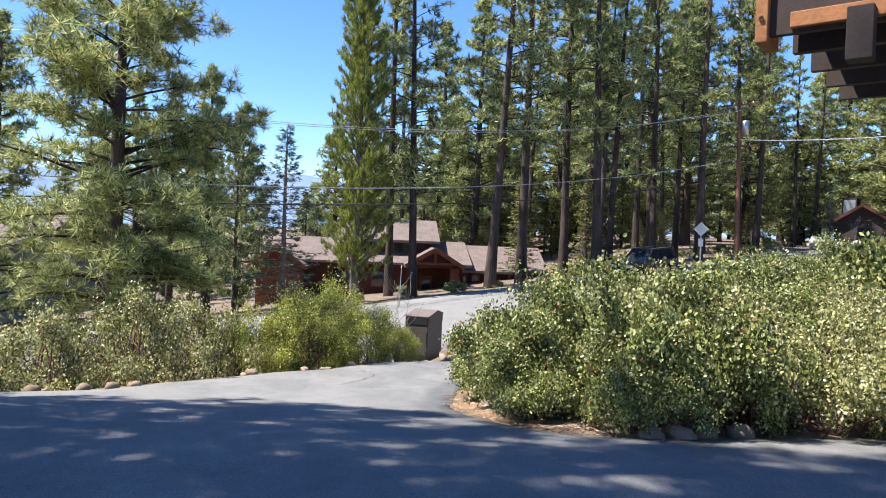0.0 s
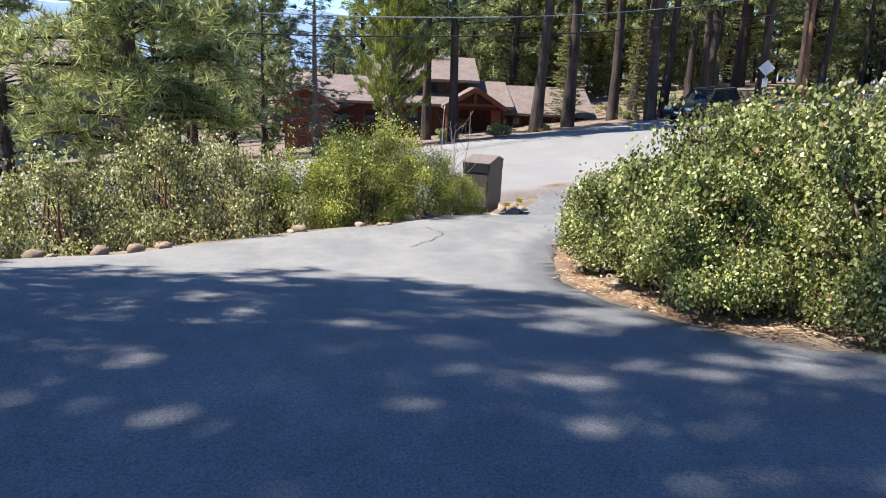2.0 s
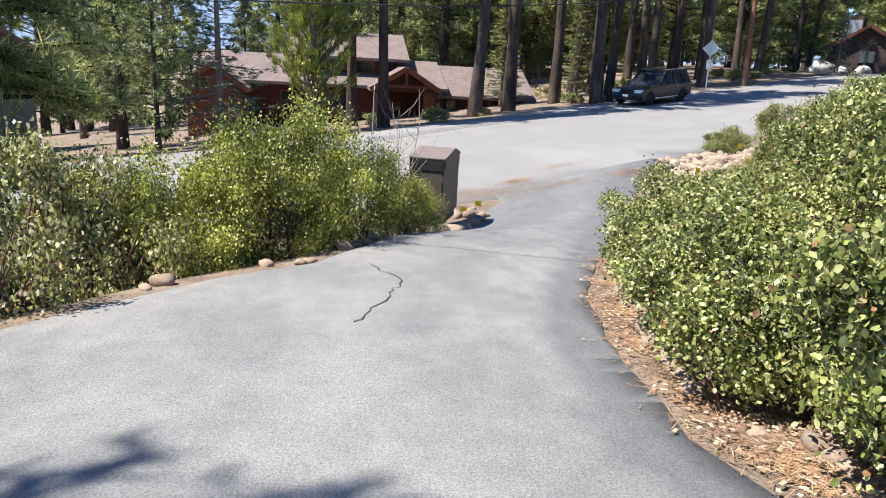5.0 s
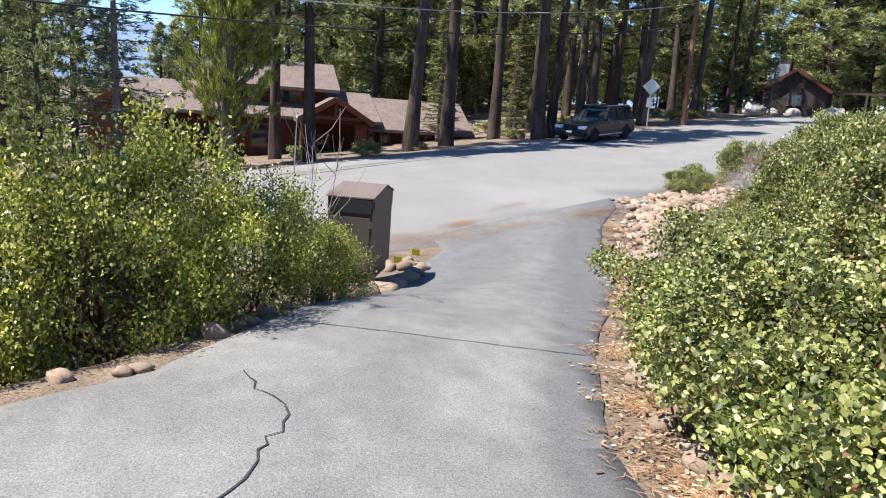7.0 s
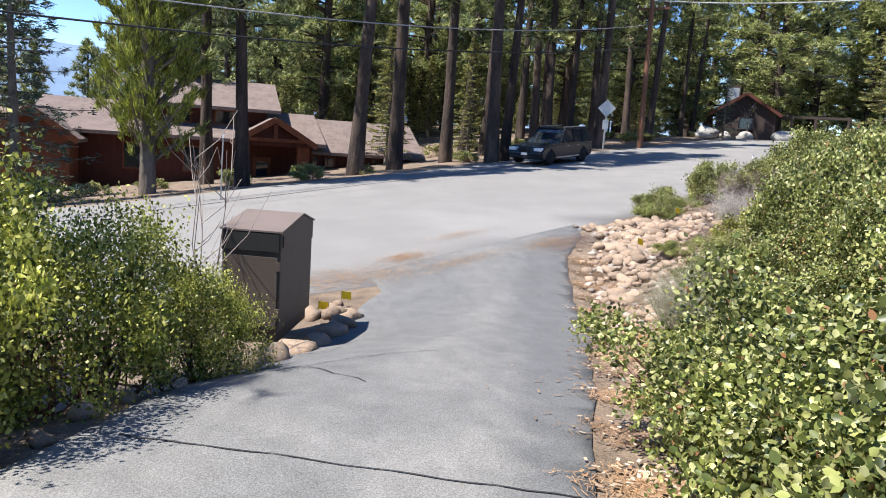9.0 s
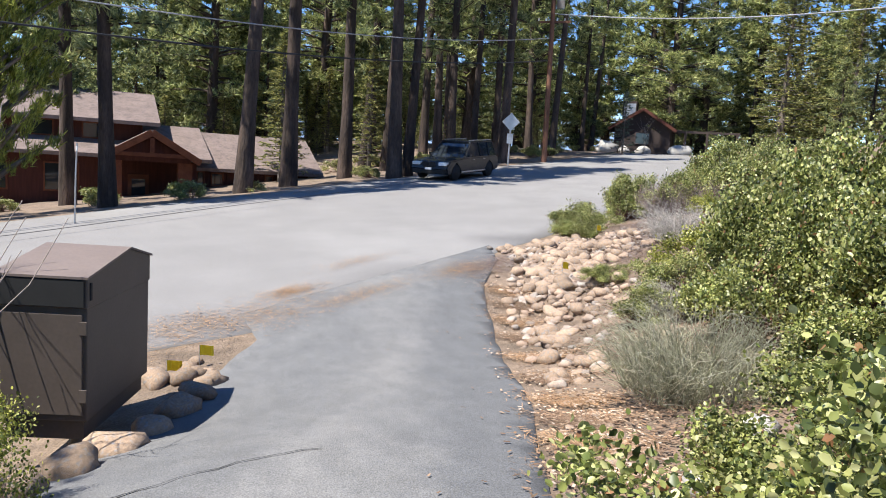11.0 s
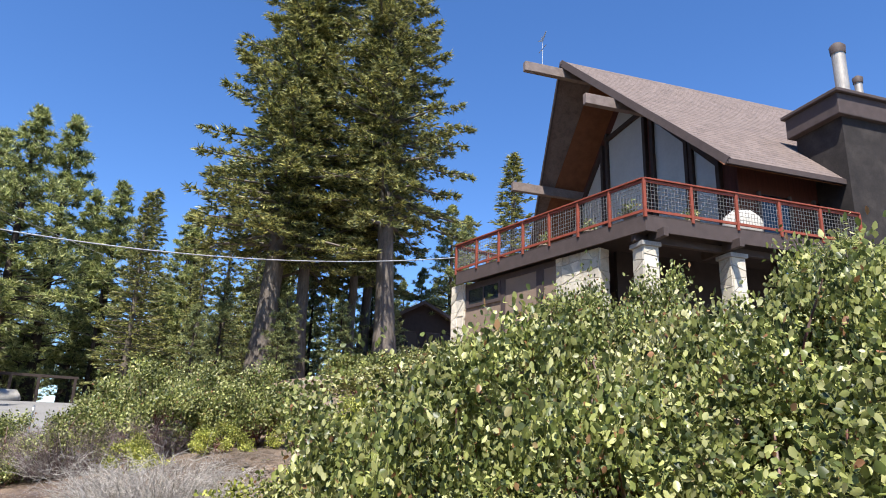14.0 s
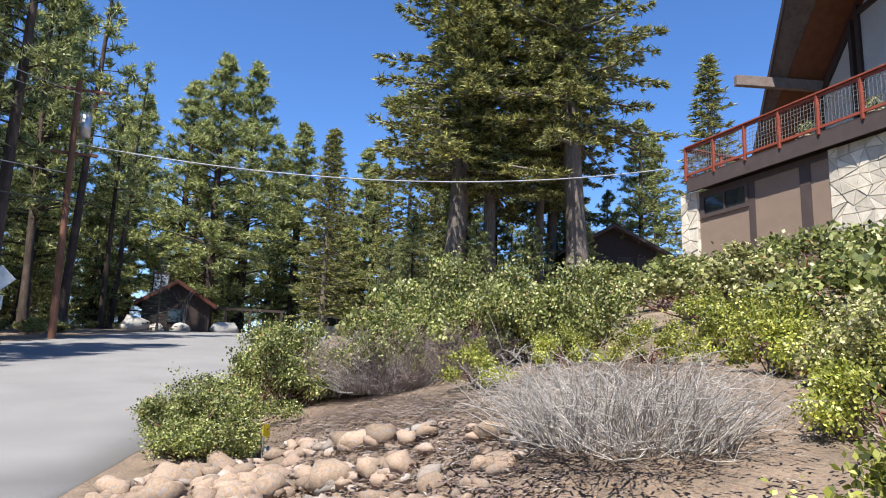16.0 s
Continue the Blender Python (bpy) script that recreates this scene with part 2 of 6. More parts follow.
# cedar red with the cabin's tree shade put into the colour
M_CEDARWOOD = mat("red_cedar_shade_dark", (0.15, 0.052, 0.025), 0.8, vary=0.25, scale=3, fine=35, bump=0.3)
M_GREY = mat("grey_green_siding", (0.16, 0.2, 0.19), 0.8, vary=0.12, scale=2, fine=30, bump=0.2)
M_WATER = mat("lake_water", (0.03, 0.12, 0.2), 0.12, vary=0.1, scale=0.05, fine=0.3, bump=0.2, bump_scale=0.4)
M_HILL = mat("blue_hazy_ridge", (0.16, 0.23, 0.33), 1.0, vary=0.12, scale=0.004, fine=0.02, bump=0)
M_SNOW = mat("snow_bank", (0.85, 0.86, 0.88), 0.9, vary=0.05, bump=0.3)


# ---- shape helpers ----
def smooth(a, b, x):
    x = min(1.0, max(0.0, (x - a) / (b - a)))
    return x * x * (3 - 2 * x)


def lerp_table(table, x):
    if x <= table[0][0]:
        return table[0][1]
    for (a, p), (b, q) in zip(table, table[1:]):
        if x <= b:
            return p + (q - p) * (x - a) / (b - a)
    return table[-1][1]


def mesh_of(name, verts, faces, material, smooth_faces=False):
    """A mesh from arrays of corners and of faces that all have as many corners."""
    verts, faces = np.asarray(verts, np.float32), np.asarray(faces, np.int32)
    me = bpy.data.meshes.new(name)
    k = faces.shape[1]
    me.vertices.add(len(verts))
    me.vertices.foreach_set("co", verts.ravel())
    me.loops.add(faces.size)
    me.loops.foreach_set("vertex_index", faces.ravel())
    me.polygons.add(len(faces))
    me.polygons.foreach_set("loop_start", np.arange(0, faces.size, k, dtype=np.int32))
    if smooth_faces:
        me.polygons.foreach_set("use_smooth", np.ones(len(faces), bool))
    me.materials.append(material)
    me.update(calc_edges=True)
    return me


def part_of(name, me, parent, label=""):
    ob = new(name, me)
    ob.parent = parent
    if label:
        ob["label"] = label
    return ob


def part(name, bm, material, parent, label="", flat=True):
    """Links a bmesh as one mesh object under a thing or a part."""
    me = bpy.data.meshes.new(name)
    bm.normal_update()
    bm.to_mesh(me)
    bm.free()
    me.materials.append(material)
    if not flat:
        me.polygons.foreach_set("use_smooth", np.ones(len(me.polygons), bool))
    return part_of(name, me, parent, label)


def thing(name, m, label, category, group="", kind=""):
    ob = new(name)
    ob.empty_display_size = 0.1
    ob.matrix_basis = m
    return tagged(ob, label, category, group, kind)


def box(lo, hi, bevel=0.0, bm=None):
    """A bmesh box between two corners, its edges rounded where a bevel is given."""
    own = bmesh.new()
    bmesh.ops.create_cube(own, size=1.0)
    for v in own.verts:
        v.co = Vector([(lo[k] + hi[k]) / 2 + v.co[k] * (hi[k] - lo[k]) for k in range(3)])
    if bevel:
        bmesh.ops.bevel(own, geom=own.edges[:], offset=bevel, segments=2, affect="EDGES", profile=0.6)
    if bm is None:
        return own
    me = bpy.data.meshes.new("tmp")
    own.to_mesh(me)
    own.free()
    bm.from_mesh(me)
    bpy.data.meshes.remove(me)
    return bm


def prism(points, axis, lo, hi):
    """A bmesh prism: an outline in the plane across an axis, carried from lo to hi along it."""
    bm = bmesh.new()
    rings = []
    for h in (lo, hi):
        ring = []
        for p in points:
            c = list(p)
            c.insert(axis, h)
            ring.append(bm.verts.new(c))
        rings.append(ring)
    n = len(points)
    bm.faces.new(rings[0])
    bm.faces.new(rings[1][::-1])
    for k in range(n):
        bm.faces.new((rings[0][k], rings[1][k], rings[1][(k + 1) % n], rings[0][(k + 1) % n]))
    bmesh.ops.recalc_face_normals(bm, faces=bm.faces[:])
    return bm


def bar(a, b, w, h, bm=None):
    """A beam of section w (across) by h (upwards) from a to b."""
    a, b = Vector(a), Vector(b)
    own = box((-w / 2, -h / 2, 0), (w / 2, h / 2, (b - a).length), min(w, h) * 0.08)
    d = (b - a).normalized()
    up = Vector((0, 0, 1)) if abs(d.z) < 0.95 else Vector((0, 1, 0))
    side = d.cross(up).normalized()
    top = side.cross(d)
    m = Matrix((side, top, d)).transposed().to_4x4()
    own.transform(Matrix.Translation(a) @ m)
    if bm is None:
        return own
    me = bpy.data.meshes.new("tmp")
    own.to_mesh(me)
    own.free()
    bm.from_mesh(me)
    bpy.data.meshes.remove(me)
    return bm


def tubes(paths, sides=5):
    """Arrays of round tubes; each path is a list of (x, y, z, radius)."""
    vs, fs, n = [], [], 0
    for path in paths:
        p = np.array(path, float)
        d = np.gradient(p[:, :3], axis=0)
        d /= np.linalg.norm(d, axis=1)[:, None] + 1e-9
        ref = np.where(np.abs(d[:, 2:3]) > 0.9, np.array([[1.0, 0, 0]]), np.array([[0, 0, 1.0]]))
        e1 = np.cross(d, ref)
        e1 /= np.linalg.norm(e1, axis=1)[:, None] + 1e-9
        e2 = np.cross(d, e1)
        ang = np.arange(sides) / sides * 2 * np.pi
        ring = p[:, None, :3] + p[:, None, 3:4] * (np.cos(ang)[None, :, None] * e1[:, None] + np.sin(ang)[None, :, None] * e2[:, None])
        k = len(p)
        vs.append(ring.reshape(-1, 3))
        for i in range(k - 1):
            for j in range(sides):
                a, b = n + i * sides + j, n + i * sides + (j + 1) % sides
                fs.append((a, b, b + sides, a + sides))
        n += k * sides
    return np.concatenate(vs), np.array(fs)


def tube_part(name, paths, material, parent, sides=6, label=""):
    v, f = tubes(paths, sides)
    return part_of(name, mesh_of(name, v, f, material, True), parent, label)


def unit(v):
    return v / (np.linalg.norm(v, axis=-1, keepdims=True) + 1e-9)


def blades(rng, base, way, length, width):
    """One narrow triangle for each base and way."""
    side = unit(np.cross(way, rng.normal(size=way.shape))) * np.reshape(width, (-1, 1)) / 2
    tip = base + way * np.reshape(length, (-1, 1))
    v = np.stack([base - side, base + side, tip], 1).reshape(-1, 3)
    return v, np.arange(len(v)).reshape(-1, 3)


def leaves(rng, base, way, normal, length, width):
    """One pointed oval leaf for each base, way and normal."""
    side = unit(np.cross(way, normal))
    nor = np.cross(side, way)
    L, W = np.reshape(length, (-1, 1)), np.reshape(width, (-1, 1))
    pts = [base, base + way * L * 0.4 + side * W * 0.5 + nor * W * 0.12, base + way * L * 0.8 + side * W * 0.36 + nor * W * 0.1,
           base + way * L, base + way * L * 0.8 - side * W * 0.36 + nor * W * 0.1, base + way * L * 0.4 - side * W * 0.5 + nor * W * 0.12]
    v = np.stack(pts, 1).reshape(-1, 3)
    n = np.arange(len(base))[:, None] * 6
    f = np.concatenate([n + np.array([[0, 1, 2, 3]]), n + np.array([[0, 3, 4, 5]])], 0)
    return v, f


def plain_leaves(base, way, normal, length, width):
    """One four-cornered leaf for each base, way and normal."""
    side = unit(np.cross(way, normal))
    L, W = np.reshape(length, (-1, 1)), np.reshape(width, (-1, 1))
    v = np.stack([base, base + way * L * 0.55 + side * W * 0.5, base + way * L, base + way * L * 0.55 - side * W * 0.5], 1).reshape(-1, 3)
    return v, np.arange(len(v)).reshape(-1, 4)


# ---- the lie of the land ----
S_DIR, Q_DIR = (0.8, 0.6), (-0.6, 0.8)
NEAR, FAR = 16.8, 28.3


def near_q(s):
    return NEAR + max(0.0, 13 - s) * 0.5


def far_q(s):
    return FAR + max(0.0, 13 - s) * 0.35


DRIVE_Z = [(-8, 0.05), (3, -0.05), (5.2, -0.2), (6.9, -0.44), (9.5, -0.88), (12, -1.12), (14, -1.28), (16.5, -1.54), (19, -1.83), (21, -1.99), (30, -2.3)]
RIGHT_EDGE = [(40, 16.0), (12, 9.6), (8, 8.4), (4.84, 7.3), (3.57, 6.75), (2.3, 6.35), (1.4, 6.3), (0.85, 6.95), (0.5, 7.8), (0.28, 9.2), (0.4, 10.7), (0.6, 12.2), (1.2, 14), (2.35, 16.5), (3.15, 18.2), (4.15, 21.1), (4.9, 23.2), (6.0, 25.1), (6.4, 26.4)]
LEFT_EDGE = [(1.1, 22.7), (1.2, 21.5), (0.75, 20.6), (0.1, 19.2), (-0.45, 18), (-1.3, 15.3), (-1.95, 13.5), (-2.8, 12.6), (-3.95, 10.5), (-4.5, 9.2), (-5.1, 8.1), (-6.4, 6.8), (-7.4, 4.6)]
DRIVE = RIGHT_EDGE + LEFT_EDGE + [(-7.2, -9), (40, -9)]
POLY = np.array(DRIVE, float)


def sq(x, y):
    return 0.8 * x + 0.6 * y, -0.6 * x + 0.8 * y


def road_z(s, q):
    return -2.05 + 0.085 * (min(s, 62) - 13.2) + 0.03 * max(0, min(s, 140) - 62) - 0.008 * (q - 16)


def drive_dist(x, y):
    """Metres from the driveway's edge, below zero on it."""
    a, b = POLY, np.roll(POLY, -1, 0)
    p = np.array((x, y))
    ab = b - a
    t = np.clip(((p - a) * ab).sum(1) / (ab * ab).sum(1), 0, 1)
    d = np.sqrt((((a + ab * t[:, None]) - p) ** 2).sum(1).min())
    cross = (a[:, 1] > y) != (b[:, 1] > y)
    with np.errstate(divide="ignore", invalid="ignore"):
        xi = a[:, 0] + (y - a[:, 1]) / (b[:, 1] - a[:, 1]) * ab[:, 0]
    return -d if (cross & (x < xi)).sum() % 2 else d


def land(x, y):
    s, q = sq(x, y)
    fq, nq = far_q(s), near_q(s)
    if q > fq:
        dd = q - fq
        fall = 1 - smooth(26, 52, s)
        return max(road_z(s, fq) - fall * (0.1 * min(dd, 50) + 0.09 * max(0, dd - 50)), -45)
    dv = drive_dist(x, y)
    d = max(0.0, min(dv, nq - q))
    w = max(smooth(13.2, 16.3, q), smooth(8, 17, x), smooth(0.3, 3, dv) * smooth(8, 13, q))
    low = road_z(s, max(q, 10))
    z = lerp_table(DRIVE_Z, y) * (1 - w) + (low if y > 4 else lerp_table(DRIVE_Z, y)) * w
    if x > -1 + 0.2 * (y - 14):
        z += (0.23 * min(d, 8) + 0.2 * max(0, min(d, 40) - 8)) * smooth(0.0, 1.2, d)
    else:
        z -= 0.07 * min(d, 25)
    return z


# ---- ground, driveway, road ----
def steps(runs):
    out = []
    for a, b, d in runs:
        out += list(np.arange(a, b, d))
    return out + [runs[-1][1]]


gx = steps([(-4000, -800, 800), (-800, -160, 160), (-160, -40, 12), (-40, -14, 2), (-14, 16, 0.45), (16, 60, 1.6), (60, 160, 10), (160, 800, 160), (800, 4000, 800)])
gy = steps([(-4000, -800, 800), (-800, -160, 160), (-160, -20, 14), (-20, -4, 2), (-4, 30, 0.45), (30, 80, 1.8), (80, 180, 10), (180, 820, 160), (820, 4020, 800)])
gv = []
for y in gy:
    for x in gx:
        z = land(x, y)
        s, q = sq(x, y)
        if abs(x) < 60 and -20 < y < 90:
            dv = drive_dist(x, y)
            nq, fq = near_q(s), far_q(s)
            inside = dv < -0.9 or (nq + 0.9 < q < fq - (0.9 if s < 40 else 1.8))
            out = dv > 0 and not nq < q < fq
            bumps = noise.noise((x * 0.7, y * 0.7, 0)) * 0.06 + noise.noise((x * 2.3, y * 2.3, 4)) * 0.025
            z += -0.045 if inside else bumps * smooth(0.1, 1.0, min(abs(dv), abs(q - nq), abs(q - fq))) - 0.004 if out else -0.012
        gv.append((x, y, z))
nx = len(gx)
gf = [(r * nx + c, r * nx + c + 1, (r + 1) * nx + c + 1, (r + 1) * nx + c) for r in range(len(gy) - 1) for c in range(nx - 1)]
ground = new("ground", mesh_of("ground", gv, gf, M_SOIL, True))
tagged(ground, "brown soil and pine litter on a wooded slope", "ground", kind="structure")

from mathutils.geometry import delaunay_2d_cdt


def sheet(name, outline, cell, height, material, label, category, lift=0.015):
    """A paved sheet inside an outline, draped on the land, with a worn rim."""
    pts = []
    n = len(outline)
    for k in range(n):
        a, b = Vector(outline[k]), Vector(outline[(k + 1) % n])
        m = max(1, int((b - a).length / cell))
        for j in range(m):
            p = a.lerp(b, j / m)
            w = 0.05 if 0 < j else 0.0
            pts.append(p + Vector((noise.noise((p.x * 1.7, p.y * 1.7, 9)), noise.noise((p.x * 1.7, p.y * 1.7, 5)))) * w)
    edge = [(k, (k + 1) % len(pts)) for k in range(len(pts))]
    arr = np.array([(p.x, p.y) for p in pts])
    lo, hi = arr.min(0), arr.max(0)
    inner = []
    for x in np.arange(lo[0], hi[0], cell):
        for y in np.arange(lo[1], hi[1], cell):
            inner.append(Vector((x + 0.01, y + 0.017)))
    v, e, f, *_ = delaunay_2d_cdt(pts + inner, edge, [], 1, 1e-4)
    m = len(v)
    tri = [tuple(k) for k in f if len(k) == 3]
    verts = [(p.x, p.y, height(p.x, p.y) + lift) for p in v]
    for p in range(len(pts)):
        x, y = pts[p]
        verts.append((x, y, height(x, y) + lift - 0.12))
    rim_at = {(round(p.x, 3), round(p.y, 3)): k for k, p in enumerate(v)}
    for p in range(len(pts)):
        a, b = pts[p], pts[(p + 1) % len(pts)]
        i, j = rim_at.get((round(a.x, 3), round(a.y, 3))), rim_at.get((round(b.x, 3), round(b.y, 3)))
        if i is not None and j is not None:
            c, d = m + p, m + (p + 1) % len(pts)
            tri += [(i, c, d), (i, d, j)]
    me = bpy.data.meshes.new(name)
    me.from_pydata(verts, [], tri)
    me.materials.append(material)
    me.polygons.foreach_set("use_smooth", np.ones(len(me.polygons), bool))
    me.update()
    return tagged(new(name, me), label, category, kind="structure")


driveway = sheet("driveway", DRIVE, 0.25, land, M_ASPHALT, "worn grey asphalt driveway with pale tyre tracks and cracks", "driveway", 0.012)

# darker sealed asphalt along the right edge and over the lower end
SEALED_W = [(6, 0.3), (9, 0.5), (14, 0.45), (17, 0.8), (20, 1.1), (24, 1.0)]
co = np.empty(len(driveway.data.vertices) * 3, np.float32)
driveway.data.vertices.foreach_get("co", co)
dark_fac = []
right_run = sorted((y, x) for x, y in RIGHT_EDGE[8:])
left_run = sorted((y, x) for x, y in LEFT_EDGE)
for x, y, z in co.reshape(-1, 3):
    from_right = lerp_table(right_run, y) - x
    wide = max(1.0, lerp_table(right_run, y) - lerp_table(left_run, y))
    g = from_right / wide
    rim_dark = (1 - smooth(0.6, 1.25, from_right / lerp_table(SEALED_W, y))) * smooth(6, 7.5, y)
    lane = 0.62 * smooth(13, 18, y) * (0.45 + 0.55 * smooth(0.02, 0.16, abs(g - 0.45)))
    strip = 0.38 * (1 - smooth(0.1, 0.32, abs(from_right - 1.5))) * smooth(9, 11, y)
    # the near end is darkened as well, fading out by y 9.5
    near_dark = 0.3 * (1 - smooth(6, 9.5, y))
    dark_fac.append(max(rim_dark, lane, strip, near_dark))
driveway.data.attributes.new("asphalt_dark", "FLOAT", "POINT").data.foreach_set("value", np.array(dark_fac, np.float32))


def sq_to_xy(s, q):
    return (0.8 * s - 0.6 * q, 0.6 * s + 0.8 * q)


road_outline = [sq_to_xy(s, near_q(s)) for s in range(-70, 100, 4)] + [sq_to_xy(s, far_q(s)) for s in range(98, -72, -4)]
road = sheet("road", road_outline, 2.2, lambda x, y: road_z(*sq(x, y)), M_ROAD, "sun-bleached grey asphalt road climbing between trees", "road", 0.008)

# ---- trees ----
def trunk_path(rng, height, r0, lean=(0, 0), wob=0.08, n=9):
    out = []
    ph = rng.uniform(0, 6.28, 2)
    for k in range(n):
        f = k / (n - 1)
        flare = 1 + 0.35 * max(0, 1 - f * 14)
        out.append((lean[0] * f * height + wob * math.sin(3 * f + ph[0]) * f, lean[1] * f * height + wob * math.sin(4 * f + ph[1]) * f, -0.3 + f * (height + 0.3), r0 * flare * (1 - f) ** 0.8 + 0.015))
    return out


def on_trunk(path, z):
    p = np.array(path)
    return np.array([np.interp(z, p[:, 2], p[:, k]) for k in range(4)])


def tree(name, label, seed, height, r0, base, spread, n_branch, tufts, kind, bark, needle, lean=(0, 0), top_pow=0.8, blade=(0.32, 0.05), per=12, droop=0.1, gaps=0.25, category="tree"):
    """A conifer: trunk, limbs, and a crown of needles in tufts (pine) or flat sprays (fir, cedar)."""
    rng = np.random.default_rng(seed)
    ob = thing(name, Matrix(), label, category)
    path = trunk_path(rng, height, r0, lean)
    tube_part("trunk", [path], bark, ob, 10)
    limbs, B, W = [], [], []
    for k in range(n_branch):
        f = (k + rng.random()) / n_branch
        f = f ** 0.9
        z = height * (base + (1 - base) * f * 0.985)
        if kind == "pine":
            prof = min(1.0, (1 - f) ** top_pow * 1.15 + 0.05) * (0.55 + 0.45 * min(1, f * 4)) * rng.uniform(0.55, 1.1)
        elif kind == "cedar":
            prof = (1 - f) ** 0.75 * rng.uniform(0.8, 1.05) + 0.04
        else:
            prof = (1 - f) ** top_pow * rng.uniform(0.72, 1.08) + 0.03
        if rng.random() < gaps * 0.5:
            prof *= 0.45
        ln = spread * prof
        a = rng.uniform(0, 2 * np.pi) if kind == "pine" else k * 2.4 + rng.uniform(-0.4, 0.4)
        rise = rng.uniform(-0.1, 0.35) + 0.5 * f if kind == "pine" else (0.9 - 0.3 * rng.random() if kind == "cedar" else -0.12 + 0.5 * f + rng.uniform(-0.12, 0.12))
        o = on_trunk(path, z)
        m = 5
        pts = []
        for j in range(m):
            g = j / (m - 1)
            pts.append((o[0] + math.cos(a + 0.2 * g * math.sin(k)) * ln * g, o[1] + math.sin(a + 0.2 * g * math.sin(k)) * ln * g,
                        z + ln * (rise * g - droop * 4 * g * g * (0.6 if kind != "pine" else 0.4) + (0.25 * g ** 3 if kind == "fir" else 0)), max(0.006, o[3] * 0.28 * (1 - 0.85 * g))))
        limbs.append(pts)
        p = np.array(pts)[:, :3]
        nt = max(2, int(tufts * (0.35 + 0.65 * prof)))
        g = rng.uniform(0.25 if kind == "pine" else 0.08, 1.0, nt) ** (0.7 if kind == "pine" else 0.85)
        c = np.stack([np.interp(g, np.linspace(0, 1, m), p[:, q]) for q in range(3)], 1)
        out = np.array([math.cos(a), math.sin(a), 0.0])
        side = np.array([-math.sin(a), math.cos(a), 0.0])
        if kind == "pine":
            c = c + rng.normal(size=c.shape) * (0.07 + 0.1 * ln / 2) * np.array([1, 1, 0.7])
            way = unit(out * 0.5 + np.array([0, 0, 0.55]) + rng.normal(size=(nt, 3)) * 0.45)
            cc = np.repeat(c, per, 0)
            ww = unit(np.repeat(way, per, 0) * 0.55 + rng.normal(size=(nt * per, 3)) * 0.75)
            B.append(cc + ww * 0.02)
            W.append(ww)
        else:
            half = ln * 0.42 * (1.05 - g) + 0.1
            off = rng.uniform(-1, 1, nt)
            lift = rng.normal(size=nt) * 0.05
            c = c + side * (off * half)[:, None] + np.array([0, 0, 1.0]) * (lift - 0.12 * np.abs(off) * half)[:, None]
            cc = np.repeat(c, per, 0) + rng.normal(size=(nt * per, 3)) * 0.05
            if kind == "cedar":
                ww = unit(out * 0.5 + np.array([0, 0, 0.75]) + rng.normal(size=(nt * per, 3)) * 0.4)
            else:
                ww = unit(out * 0.75 + np.repeat(np.sign(off) * 0.55, per)[:, None] * side + np.array([0, 0, -0.02]) + rng.normal(size=(nt * per, 3)) * np.array([0.5, 0.5, 0.28]))
            B.append(cc)
            W.append(ww)
    tube_part("branchwork", limbs, bark, ob, 4)["kind"] = "stuff"
    B, W = np.concatenate(B), np.concatenate(W)
    v, f = blades(rng, B, W, blade[0] * rng.uniform(0.65, 1.2, len(B)), blade[1] * rng.uniform(0.7, 1.3, len(B)))
    part_of("crown", mesh_of("crown", v, f, needle), ob)["kind"] = "stuff"
    return ob


PINE_L = "tall green pine with a dark bare lower trunk"
pines = [tree("pine_tree", PINE_L, 11, 24, 0.26, 0.3, 2.9, 84, 14, "pine", M_BARK, M_NEEDLE, per=10, blade=(0.42, 0.085)),
         tree("pine_tree", PINE_L, 12, 24, 0.22, 0.2, 2.7, 90, 13, "pine", M_BARK, M_NEEDLE, per=10, blade=(0.42, 0.085)),
         tree("pine_tree", "slender green pine among other trunks", 13, 20, 0.2, 0.35, 2.0, 60, 10, "pine", M_BARK, M_NEEDLEL, per=13, blade=(0.38, 0.07)),
         tree("pine_tree", "broad full-crowned green pine", 14, 22, 0.34, 0.08, 4.1, 150, 26, "pine", M_BARK, M_NEEDLEL, per=11, blade=(0.42, 0.075), top_pow=0.8),
         tree("pine_tree", "young bushy green pine", 15, 14, 0.2, 0.04, 3.3, 110, 18, "pine", M_BARK, M_NEEDLE, per=10, blade=(0.38, 0.08), top_pow=0.8)]
firs = [tree("fir_tree", "dense green fir with tiered drooping sprays", 21, 22, 0.34, 0.1, 4.0, 170, 16, "fir", M_FIRBARK, M_FIR, per=7, blade=(0.42, 0.1)),
        tree("fir_tree", "narrow dark green fir", 22, 20, 0.28, 0.08, 3.0, 150, 13, "fir", M_FIRBARK, M_FIR, per=7, blade=(0.4, 0.1))]


def plant(proto, x, y, height, own, turn=0.0, wide=1.0, label="", tilt=(0, 0), sink=0.0):
    k = height / own
    ob = copy_thing(proto, pose(x, y, land(x, y) - sink, tilt[0], tilt[1], turn) @ Matrix.Diagonal((k * wide, k * wide, k, 1)))
    if label:
        ob["label"] = label
    return ob


OWN = [24, 24, 20, 22, 14]
